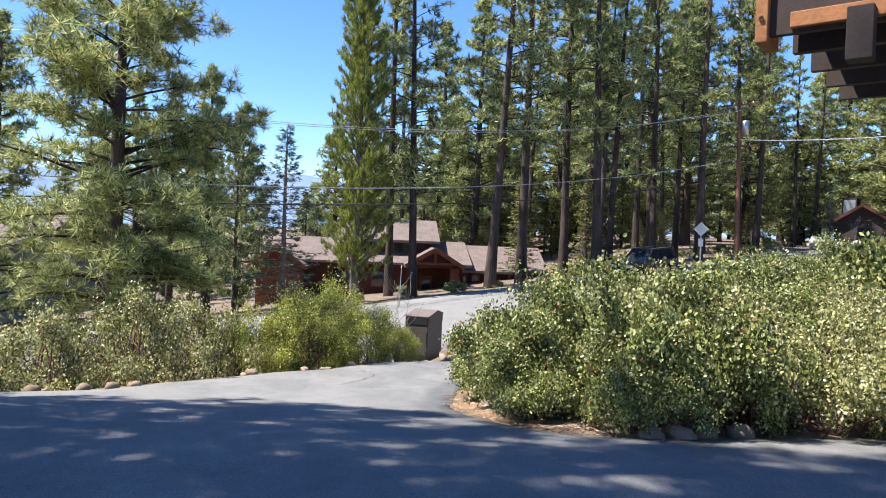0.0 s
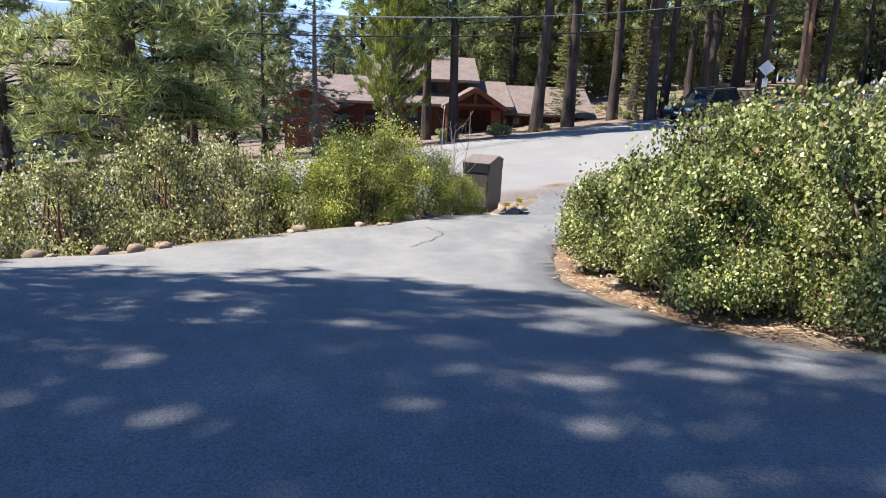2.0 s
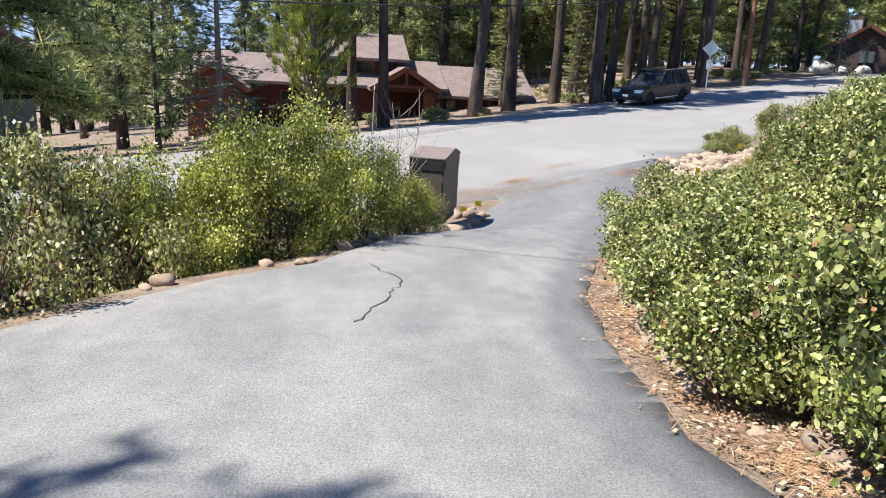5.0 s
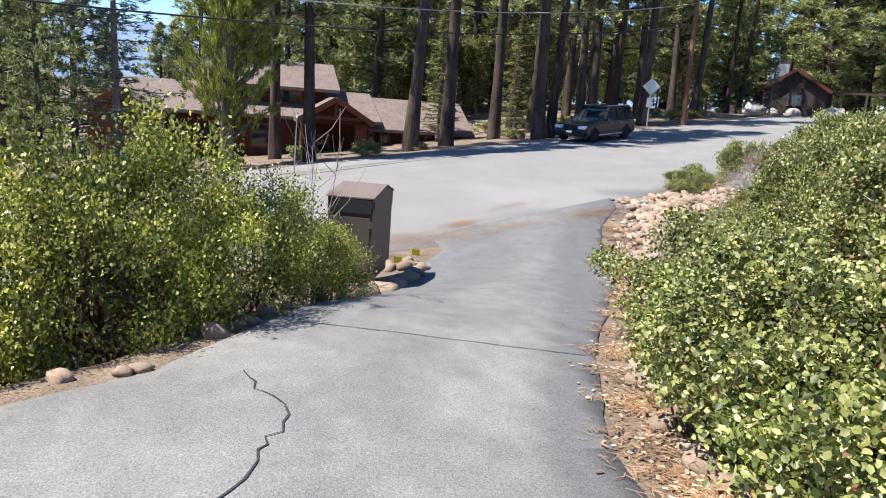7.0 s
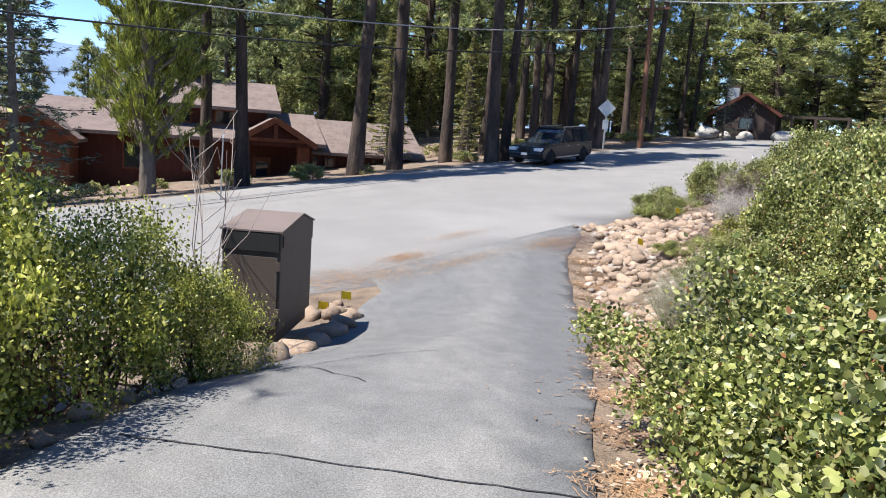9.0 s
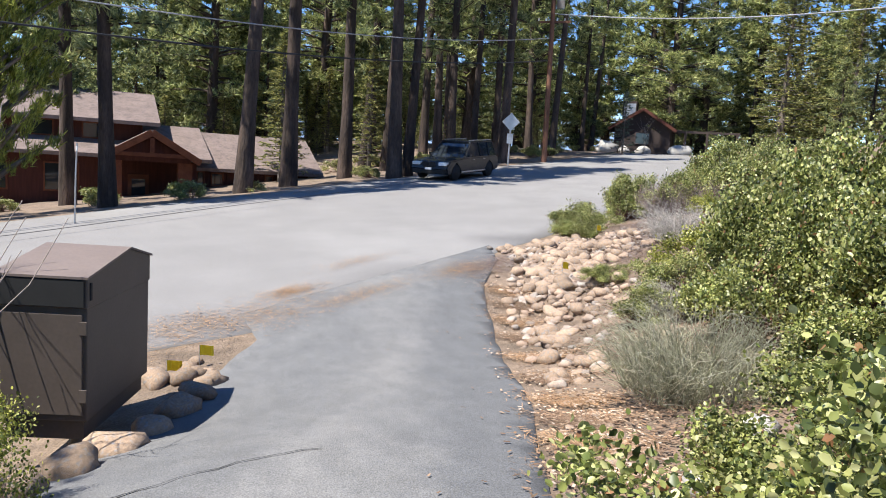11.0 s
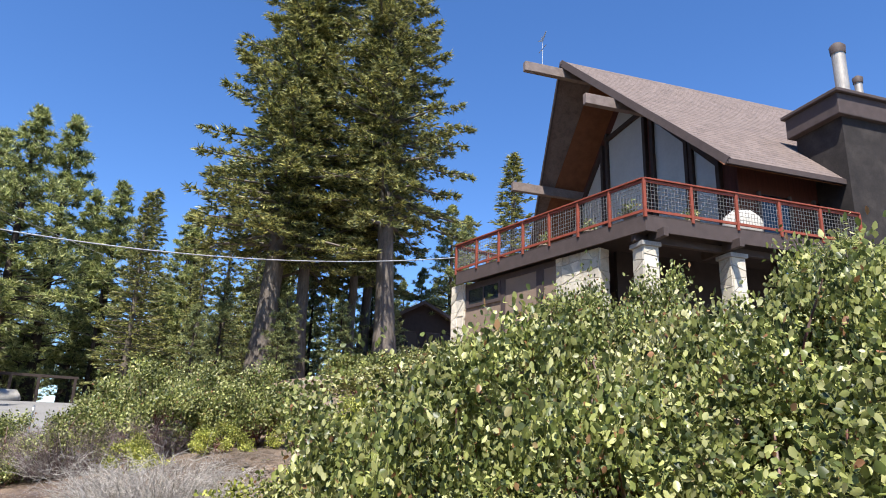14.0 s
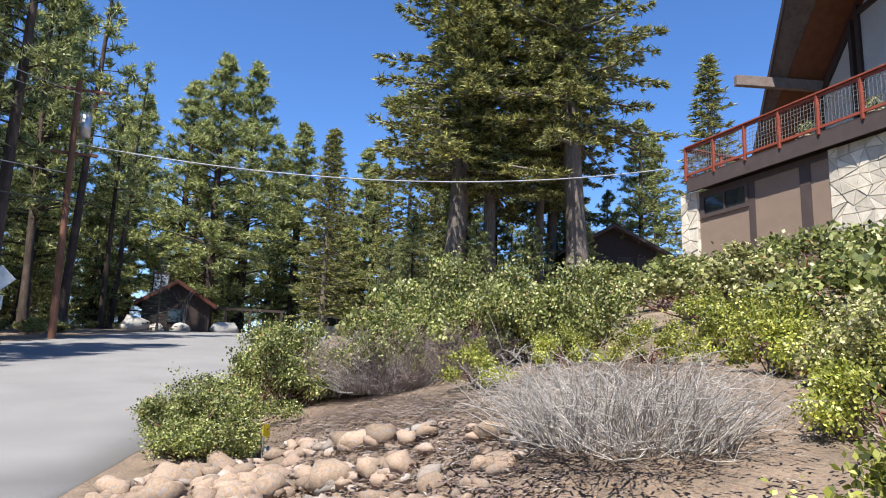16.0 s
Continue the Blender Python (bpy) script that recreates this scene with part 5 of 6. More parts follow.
    tube_part("arrow", [[(ra - 0.4, -1.3, rz + 0.45, 0.02), (ra + 0.4, -1.3, rz + 0.45, 0.02)]], M_STEEL, vane, 5)
    part("bird", prism([(-0.05, 0.0), (0.06, 0.05), (0.45, 0.3), (0.5, 0.36), (0.12, 0.22), (0.02, 0.34), (-0.1, 0.24), (-0.42, 0.4), (-0.46, 0.34)], 1, -0.015, 0.015), M_STEEL, vane).location = (ra, -1.3, rz + 0.85)
    return ob


house = deck_house()
# covered furniture and pots on the deck
HM = pose(*HC, 0, 0, 0, HA)


def on_deck(x, y, z=7.45):
    return HM @ Matrix.Translation((x, y, z))


def grill():
    ob = thing("covered_grill", on_deck(1.2, -4.9), "grill under a pale grey weather cover on the deck", "grill")
    bm = bmesh.new()
    bmesh.ops.create_icosphere(bm, subdivisions=3, radius=1)
    for v in bm.verts:
        n = noise.noise(v.co * 2.5) * 0.12
        v.co = Vector((math.copysign(abs(v.co.x) ** 0.6, v.co.x) * 0.38, math.copysign(abs(v.co.y) ** 0.6, v.co.y) * 0.75, 0.56 + v.co.z * 0.56)) * (1 + n * (v.co.z > -0.8))
        v.co.z = max(v.co.z, 0.01)
    part("cover", bm, M_COVER, ob, flat=False)
    return ob


grill()
for x, y, lx in ((1.2, -0.2, 0), (3.3, 0.1, 1), (5.6, 0.8, 2), (0.9, -2.5, 3)):
    ob = thing("potted_plant", on_deck(x, y), "small green plant in a pot on the deck", "plant", "potted plants on the deck")
    tube_part("pot", [[(0, 0, 0, 0.16), (0, 0, 0.3, 0.22), (0, 0, 0.31, 0.24), (0, 0, 0.36, 0.24), (0, 0, 0.34, 0.2), (0, 0, 0.3, 0.01)]], M_STUCCO, ob, 14)
    rng = np.random.default_rng(80 + lx)
    b0 = rng.normal(size=(160, 3)) * np.array([0.13, 0.13, 0.12]) + np.array([0, 0, 0.55])
    v, f = plain_leaves(b0, unit(rng.normal(size=b0.shape) + np.array([0, 0, 0.6])), rng.normal(size=b0.shape), np.full(160, 0.14), np.full(160, 0.06))
    part_of("leaves", mesh_of("leaves", v, f, M_LEAF), ob)["kind"] = "stuff"

# ---- the red house across the road ----
def gable_block(parent, x0, x1, y0, y1, z0, eave, rise, ridge_axis, over=0.5, wall=M_WOODRED, roof=M_ROOF, name="wall", barge=M_WOODORANGE):
    """Walls under a pitched roof; the ridge runs along the given axis."""
    part(name, box((x0, y0, z0), (x1, y1, eave)), wall, parent)
    t = 0.16
    if ridge_axis == 0:
        m, h = (y0 + y1) / 2, (y1 - y0) / 2
        k = rise / h
        part("gable", prism([(y0, eave), (y1, eave), (m, eave + rise)], 0, x0, x1), wall, parent)
        for s in (-1, 1):
            a = (m + s * (h + over), eave - over * k)
            part("roof", prism([a, (m, eave + rise), (m, eave + rise + t), (a[0], a[1] + t)], 0, x0 - over, x1 + over), roof, parent, "brown shingled roof slope")
    else:
        m, h = (x0 + x1) / 2, (x1 - x0) / 2
        k = rise / h
        part("gable", prism([(x0, eave), (x1, eave), (m, eave + rise)], 1, y0, y1), wall, parent)
        for s in (-1, 1):
            a = (m + s * (h + over), eave - over * k)
            part("roof", prism([a, (m, eave + rise), (m, eave + rise + t), (a[0], a[1] + t)], 1, y0 - over, y1 + over), roof, parent, "brown shingled roof slope")
            part("bargeboard", bar((a[0], y0 - over - 0.03, a[1] + t * 0.4), (m, y0 - over - 0.03, eave + rise + t * 0.4), 0.06, 0.26), barge, parent)


def red_house():
    ob = thing("cabin", pose(-1.6, 46.0, -3.3, 0, 0, 6), "red-brown timber cabin with brown shingled roofs across the road", "house")
    gable_block(ob, -9.5, 2.6, 0.6, 9, 0, 3.05, 1.3, 0, 0.6)
    gable_block(ob, -5.0, 0.4, 2.0, 9, 0, 4.6, 1.25, 0, 0.7, name="upper_wall")
    gable_block(ob, 2.6, 8.0, 1.4, 7.5, 0, 2.75, 1.4, 0, 0.6)
    gable_block(ob, -1.0, 2.0, -2.4, 1.0, 2.85, 3.05, 0.9, 1, 0.35, barge=M_CEDARWOOD)
    gable_block(ob, -10.6, -7.9, -1.6, 1.0, 0, 2.75, 1.0, 1, 0.4, wall=M_CEDARWOOD, barge=M_CEDARWOOD)
    for x in (-0.85, 1.8):
        part("porch_post", box((x - 0.28, -2.3, 0), (x + 0.28, -1.8, 2.9), 0.03), M_CEDARWOOD, ob)
    part("king_post", box((0.42, -2.78, 3.2), (0.58, -2.7, 3.8)), M_CEDARWOOD, ob)
    part("tie_beam", box((-0.9, -2.74, 3.05), (1.9, -2.66, 3.2)), M_CEDARWOOD, ob)
    d = part("door", box((-0.25, 0.52, 0.1), (0.6, 0.6, 2.2), 0.01), M_CEDARWOOD, ob)
    part("door_pane", box((-0.1, 0.49, 1.1), (0.45, 0.53, 2.0)), M_GLASS, d)
    for x0, x1, y, z0, z1 in ((2.75, 3.0, 1.4, 1.5, 2.4), (3.4, 3.85, 1.4, 1.85, 2.35), (4.6, 4.95, 1.4, 1.3, 2.35), (5.9, 6.2, 1.4, 1.8, 2.35), (7.2, 7.5, 1.4, 1.8, 2.3),
                              (-6.0, -4.8, 0.6, 1.4, 2.5), (-3.4, -2.2, 0.6, 1.4, 2.5), (-4.2, -3.2, 2.0, 3.7, 4.3), (-2.0, -0.9, 2.0, 3.7, 4.3)):
        window_part(ob, (x0, y - 0.03, z0), (x1, y - 0.005, z1), 1, 0.07, M_GLASS, M_CEDARWOOD)
    for k in range(19):
        part("batten", box((2.7 + k * 0.27, 1.365, 0), (2.74 + k * 0.27, 1.398, 2.7)), M_WOODRED, ob)
    return ob


red_house()


def grey_house():
    ob = thing("cabin", pose(-24.6, 31.5, -3.2, 0, 0, -8) @ Matrix.Diagonal((1.15, 1.15, 1.08, 1)), "grey-green cabin with a wide brown roof behind trees", "house")
    gable_block(ob, -7, 4.2, 0, 9, 0, 3.3, 1.5, 0, 0.9, wall=M_GREY)
    # solid dark block painted for the shade inside the open carport
    part("carport_gap", box((-3, -0.02, 0), (2.8, 0.3, 2.1)), M_WOODDARK, ob)
    for x in (-3.1, 2.9):
        part("post", box((x - 0.12, -0.15, 0), (x + 0.12, 0.1, 3.2), 0.01), M_GREY, ob)
    part("fascia", box((-7.9, -0.98, 2.95), (5.1, -0.9, 3.2), 0.01), M_WOODDARK, ob)
    part("chimney", box((-3.5, 3.8, 4), (-2.7, 4.6, 5.6), 0.02), M_WOODDARK, ob)
    return ob


grey_house()


def dark_shed():
    z = land(38.2, 65.3)
    ob = thing("cabin", pose(38.2, 65.3, z - 0.3, 0, 0, -42), "dark brown cabin with a sloped metal roof", "house")
    gable_block(ob, -2.4, 2.4, 0, 6, 0, 2.6, 1.5, 1, 0.5, wall=M_WOODDARK, roof=M_WOODDARK, barge=M_WOODRED)
    c = part("chimney", box((-1.9, 0.4, 2.5), (-0.7, 1.6, 4.9), 0.02), M_WOODDARK, ob)
    part("panel", box((-1.8, 0.37, 3.3), (-0.8, 0.4, 4.7)), M_STEEL, c)
    window_part(ob, (-0.5, -0.03, 1.2), (0.6, -0.005, 2.1), 1, 0.08)
    part("pergola_beam", box((2.4, 0.5, 2.3), (8.0, 0.7, 2.5), 0.01), M_WOODDARK, ob)
    for x in (3.6, 5.4, 7.8):
        part("pergola_post", box((x - 0.1, 0.5, 0), (x + 0.1, 0.7, 2.3), 0.01), M_WOODDARK, ob)
    return ob


dark_shed()


def far_house():
    z = land(59.5, 37.8)
    ob = thing("cabin", pose(59.5, 38.0, z - 0.3, 0, 0, -60), "dark timber cabin on the slope behind fir trunks", "house")
    gable_block(ob, -4, 3.2, 0, 8, 0, 3.6, 1.9, 1, 0.9, wall=M_WOODDARK, barge=M_TRIM)
    for x in (-3.2, -1.3, 0.6, 2.2):
        window_part(ob, (x - 0.6, -0.03, 1.0), (x + 0.5, -0.005, 3.0), 1, 0.08)
    part("deck", box((-4.4, -2.2, 0.2), (3.6, 0, 0.4), 0.01), M_WOODDARK, ob)
    for x in (-4.3, -2, 0.6, 3.4):
        part("deck_post", box((x - 0.06, -2.2, -1.5), (x + 0.06, -2.05, 1.3)), M_WOODORANGE, ob)
    part("deck_rail", box((-4.4, -2.2, 1.3), (3.6, -2.05, 1.38), 0.01), M_WOODORANGE, ob)
    return ob


far_house()


# ---- the deck over the start of the driveway ----
def garage_deck():
    ob = thing("balcony", pose(2.6, 5.66, 3.02, 0, 0, -38), "orange-stained timber balcony overhead on brackets", "balcony")
    part("end_board", box((0, -0.06, -0.03), (0.09, 0.3, 0.75), 0.008), M_WOODORANGE, ob)
    part("rim_joist", box((0.09, 0.0, 0.02), (5, 0.06, 0.75), 0.006), M_WOODDARK, ob)
    part("edge_board", box((0.25, -0.06, 0.05), (5, 0.0, 0.17), 0.008), M_WOODORANGE, ob)
    part("decking", box((0.09, 0.062, 0.6), (5, 3.2, 0.7)), M_WOODDARK, ob)
    for k in range(4):
        part("joist", box((0.15, 0.5 + k * 0.7, 0.0), (5, 0.58 + k * 0.7, 0.59)), M_WOODDARK, ob)
    for x in (0.65, 3.0):
        part("bracket", box((x, -0.2, -0.28), (x + 0.17, -0.05, 0.1), 0.008), M_WOODDARK, ob, "weathered dark timber bracket")
    for k in range(2):
        tube_part("bolt", [[(0.045, -0.075, 0.15 + k * 0.3, 0.02), (0.045, -0.05, 0.15 + k * 0.3, 0.02)]], M_STEEL, ob, 8)
    part("support_wall", box((4.4, 0.2, -3.6), (5.0, 3.2, 0.0)), M_WOODDARK, ob)
    return ob


garage_deck()


# ---- utility pole, cables, signs ----
def pole():
    x, y = 20.7, 50.6
    ob = thing("utility_pole", pose(x, y, land(x, y)), "red-brown wooden utility pole with crossarms", "utility pole")
    tube_part("mast", [[(0, 0, -0.3, 0.17), (-0.1, 0.05, 5, 0.15), (-0.22, 0.1, 11.6, 0.12)]], M_POLE, ob, 10)
    for z, w in ((11.2, 1.3), (8.2, 1.1)):
        arm = part("crossarm", bar((-0.22 - w * 0.78, 0.15 + w * 0.62, z), (-0.2 + w * 0.78, 0.05 - w * 0.62, z), 0.1, 0.12), M_POLE, ob)
        for s in (-0.7, -0.3, 0.3, 0.7):
            tube_part("insulator", [[(-0.2 + w * 0.78 * s, 0.1 - w * 0.62 * s, z + 0.05, 0.04), (-0.2 + w * 0.78 * s, 0.1 - w * 0.62 * s, z + 0.2, 0.05)]], M_WHITE, arm, 6)
    tube_part("transformer", [[(0.15, -0.2, 9.0, 0.01), (0.15, -0.2, 9.0, 0.24), (0.15, -0.2, 10.0, 0.24), (0.15, -0.2, 10.05, 0.01)]], M_STEEL, ob, 12, "grey transformer can")
    return ob


pole()


def cable(label, a, b, sag, r, m):
    pts = []
    for k in range(25):
        g = k / 24
        pts.append((a[0] + (b[0] - a[0]) * g, a[1] + (b[1] - a[1]) * g, a[2] + (b[2] - a[2]) * g - sag * 4 * g * (1 - g), r))
    v, f = tubes([pts], 5)
    tagged(new("cable", mesh_of("cable", v, f, m, True)), label, "cable", "overhead cables")


PX, PY, PZ = 20.5, 50.7, 0.8
LX, LY = sq_to_xy(-20, 28)
cable("black overhead cable above the road", (PX, PY, 6.7), (LX, LY, 3.0), 2.2, 0.028, M_WIRE)
cable("grey overhead cable above the road", (PX, PY, 8.0), (LX, LY, 4.0), 2.6, 0.02, M_WIREL)
cable("grey overhead cable above the road", (PX - 0.6, PY + 0.6, 11.6), (LX, LY + 0.8, 7.4), 3.3, 0.013, M_WIREL)
cable("grey overhead cable above the road", (PX + 0.6, PY - 0.4, 11.6), (LX, LY - 0.4, 7.0), 3.2, 0.013, M_WIREL)
cable("grey service cable to the deck house", (PX, PY, PZ + 8.6), (40.5, 29.5, 11.0), 1.2, 0.03, M_WIREL)
cable("black overhead cable along the upper road", (PX, PY, PZ + 6.2), (74, 62, 9.0), 1.2, 0.02, M_WIRE)
cable("black overhead cable along the upper road", (PX, PY, PZ + 7.4), (74, 61, 11.0), 1.2, 0.014, M_WIRE)
cable("grey overhead cable along the upper road", (PX, PY, PZ + 11.2), (74, 60, 15.0), 1.2, 0.012, M_WIREL)


def diamond_sign():
    x, y = 17.5, 48.9
    ob = thing("road_sign", pose(x, y, land(x, y), 0, 0, -28), "diamond road sign seen from its grey back", "road sign")
    tube_part("post", [[(0, 0, -0.2, 0.05), (0, 0, 2.9, 0.05)]], M_STEEL, ob, 8)
    part("panel", prism([(0, 1.9), (0.5, 2.4), (0, 2.9), (-0.5, 2.4)], 1, -0.07, -0.055), M_STEEL, ob, "grey metal diamond panel")
    part("plate", box((-0.16, -0.07, 1.2), (0.16, -0.055, 1.75)), M_STEEL, ob)
    return ob


diamond_sign()


def stake(x, y, h, label, dz=0.0):
    ob = thing("marker_post", pose(x, y, land(x, y) + dz), label, "marker post")
    tube_part("rod", [[(0, 0, -0.1, 0.022), (0.02, 0, h * 0.6, 0.02), (0.05, 0, h, 0.018)]], M_STEEL, ob, 6)
    tube_part("band", [[(0.045, 0, h * 0.9, 0.024), (0.048, 0, h * 0.96, 0.024)]], M_WHITE, ob, 6)


stake(-2.1, 31.9, 1.95, "thin grey roadside marker post")
stake(13.2, 29.6, 1.1, "thin grey roadside marker post")


def flag(x, y, h, label):
    ob = thing("marker_flag", pose(x, y, land(x, y), 0, 0, 30), label, "flag", "yellow utility marker flags")
    tube_part("wire", [[(0, 0, -0.05, 0.004), (0, 0, h, 0.004)]], M_STEEL, ob, 4)
    bm = bmesh.new()
    rows = []
    for k in range(6):
        g = k / 5
        rows.append([bm.verts.new((g * 0.16, 0.02 * math.sin(g * 5), h - 0.11 - 0.03 * g)), bm.verts.new((g * 0.16, 0.02 * math.sin(g * 5 + 0.5), h - 0.03 * g))])
    for a, b in zip(rows, rows[1:]):
        bm.faces.new((a[0], b[0], b[1], a[1]))
    part("sheet", bm, M_YELLOW, ob)


for x, y, h in ((0.52, 20.75, 0.24), (0.2, 20.6, 0.2), (8.45, 25.55, 0.34), (6.2, 23.0, 0.34)):
    flag(x, y, h, "small yellow marker flag on a wire")


# ---- bare saplings ----
def sapling(seed, h, x, y, label, m=M_SAPLING):
    rng = np.random.default_rng(seed)
    ob = thing("bare_sapling", pose(x, y, land(x, y)), label, "sapling")
    paths = []
    for k in range(4):
        a = rng.uniform(0, 6.28)
        tilt = rng.uniform(0.04, 0.2)
        main = [(math.cos(a) * tilt * h * g + rng.normal() * 0.02, math.sin(a) * tilt * h * g + rng.normal() * 0.02, h * g * rng.uniform(0.93, 1.0), 0.009 * (1.15 - g)) for g in (0, 0.2, 0.4, 0.6, 0.8, 1.0)]
        paths.append(main)
        for j in range(6):
            g = rng.uniform(0.3, 0.95)
            o = np.array([np.interp(g, np.linspace(0, 1, 6), np.array(main)[:, q]) for q in range(3)])
            b = rng.uniform(0, 6.28)
            ln = h * rng.uniform(0.12, 0.3)
            paths.append([(*o, 0.005), (*(o + np.array([math.cos(b) * 0.45, math.sin(b) * 0.45, 0.4]) * ln), 0.004), (*(o + np.array([math.cos(b) * 0.8, math.sin(b) * 0.8, 1.0]) * ln), 0.003)])
    tube_part("branchwork", paths, m, ob, 4)["kind"] = "stuff"
    return ob


sapling(91, 2.5, -1.08, 18.45, "leafless grey sapling beside the steel bin")
sapling(92, 2.6, 33.5, 58.4, "leafless sapling beside boulders")

# ---- boulders by the upper road ----
for x, y, r in ((32.3, 61.6, 1.3), (37.0, 58.4, 1.2), (35.0, 60.6, 0.9), (33.8, 61.4, 0.8)):
    ob = new("boulder", STONES[int(r * 10) % 7].copy())
    ob.data.materials[0] = M_ROCKW
    ob.matrix_basis = pose(x, y, land(x, y) + r * 0.2, 0, 0, r * 300) @ Matrix.Diagonal((r, r * 0.8, r * 0.8, 1))
    tagged(ob, "pale rounded boulder by the road", "boulder", "boulders by the road")


# ---- parked cars ----
def wheel(parent, x, y, r):
    w = tube_part("wheel", [[(x, y - 0.1, r, r * 0.6), (x, y - 0.1, r, r * 0.95), (x, y - 0.06, r, r), (x, y + 0.06, r, r), (x, y + 0.1, r, r * 0.95), (x, y + 0.1, r, r * 0.6)]], M_RUBBER, parent, 20)
    s = -1 if y < 0 else 1
    tube_part("rim", [[(x, y + s * 0.06, r, 0.02), (x, y + s * 0.085, r, r * 0.3), (x, y + s * 0.07, r, r * 0.62)]], M_STEEL, w, 10)


def car(m, paint, label, L, W, H, boxy=False, name="car"):
    """A parked car, its nose along +x: lower body, cabin with glass, wheels, lamps."""
    ob = thing(name, m, label, "car")
    h = L / 2
    belt = H * 0.58
    r = 0.34 if not boxy else 0.36
    low = [(-h, 0.35), (-h + 0.02, belt - 0.1), (-h + 0.12, belt), (h * 0.35, belt), (h - 0.28, belt - 0.12), (h - 0.05, belt - 0.28), (h, 0.5), (h - 0.06, 0.28), (h * 0.66 + r + 0.08, 0.24),
           (h * 0.66 + r * 0.7, 0.24 + r * 0.85), (h * 0.66, 0.3 + r * 1.15), (h * 0.66 - r * 0.7, 0.24 + r * 0.85), (h * 0.66 - r - 0.08, 0.24),
           (-h * 0.62 + r + 0.08, 0.24), (-h * 0.62 + r * 0.7, 0.24 + r * 0.85), (-h * 0.62, 0.3 + r * 1.15), (-h * 0.62 - r * 0.7, 0.24 + r * 0.85), (-h * 0.62 - r - 0.08, 0.24)]
    bm = prism(low, 1, -W / 2, W / 2)
    bmesh.ops.bevel(bm, geom=[e for e in bm.edges if abs(e.verts[0].co.y - e.verts[1].co.y) < 1e-4], offset=0.05, segments=2, affect="EDGES")
    part("body", bm, paint, ob)
    nose = h * 0.34 if not boxy else h * 0.55
    roof0, roof1 = (-h + 0.35, h * 0.02) if not boxy else (-h + 0.12, h * 0.4)
    bm = bmesh.new()
    lowr = [(-h + 0.1, -W / 2 + 0.05), (nose, -W / 2 + 0.05), (nose, W / 2 - 0.05), (-h + 0.1, W / 2 - 0.05)]
    upr = [(roof0, -W / 2 + 0.2), (roof1, -W / 2 + 0.2), (roof1, W / 2 - 0.2), (roof0, W / 2 - 0.2)]
    a = [bm.verts.new((x, y, belt)) for x, y in lowr]
    b = [bm.verts.new((x, y, H - 0.08)) for x, y in upr]
    bm.faces.new(b)
    for k in range(4):
        bm.faces.new((a[k], a[(k + 1) % 4], b[(k + 1) % 4], b[k]))
    part("glasshouse", bm, M_GLASS, ob)
    part("roof", box((roof0 - 0.05, -W / 2 + 0.18, H - 0.1), (roof1 + 0.05, W / 2 - 0.18, H), 0.04), paint, ob)
    for y in (-1, 1):
        for x0, x1 in ((-h + 0.1, roof0), (nose, roof1), (-h * 0.28, -h * 0.26), (-h * 0.62, -h * 0.62)):
            part("pillar", bar((x0, y * (W / 2 - 0.045), belt), (x1, y * (W / 2 - 0.195), H - 0.07), 0.05, 0.07), paint, ob)
        part("mirror", box((nose - 0.25, y * (W / 2 + 0.08) - 0.08, belt + 0.02), (nose - 0.12, y * (W / 2 + 0.08) + 0.08, belt + 0.16), 0.03), paint, ob)
        part("headlight", box((h - 0.32, y * (W / 2 - 0.25) - 0.2, belt - 0.3), (h - 0.02, y * (W / 2 - 0.25) + 0.2, belt - 0.16), 0.03), M_WHITE, ob)
        part("roof_rail", bar((roof0, y * (W / 2 - 0.26), H + 0.03), (roof1, y * (W / 2 - 0.26), H + 0.03), 0.03, 0.03), M_STEEL, ob)
        part("sill_strip", box((-h * 0.45, y * W / 2 - 0.012, 0.3), (h * 0.48, y * W / 2 + 0.012, 0.36)), M_STEEL, ob)
        for x in (h * 0.66, -h * 0.62):
            wheel(ob, x, y * (W / 2 - 0.11), r)
        for x in (-h * 0.02, -h * 0.42):
            part("door_handle", box((x, y * (W / 2 + 0.005) - 0.012, belt - 0.12), (x + 0.16, y * (W / 2 + 0.005) + 0.012, belt - 0.09)), M_STEEL, ob)
    for s in (-0.17, 0.17):
        part("grille", box((h - 0.06, s - 0.15, 0.58), (h + 0.012, s + 0.15, 0.78), 0.02), M_RUBBER, ob)
    part("bumper", box((h - 0.1, -W / 2 + 0.12, 0.3), (h + 0.03, W / 2 - 0.12, 0.46), 0.03), M_RUBBER, ob)
    part("licence_plate", box((h + 0.03, -0.16, 0.45), (h + 0.04, 0.16, 0.55)), M_WHITE, ob)
    return ob


cs, cq = 34.6, 26.6
cx, cy = sq_to_xy(cs, cq)
GR = math.degrees(math.atan(0.085))
car(pose(cx, cy, road_z(cs, cq) + 0.02, 0, 0, 180 + 36.9) @ pose(0, 0, 0, 0, GR, 0), M_CAR, "dark grey compact SUV parked at the roadside", 4.4, 1.82, 1.6)
car(pose(50.0, 59.8, land(50.0, 59.8), 0, 0, 150), M_VAN, "old silver boxy SUV parked under trees", 4.6, 1.85, 1.85, True)


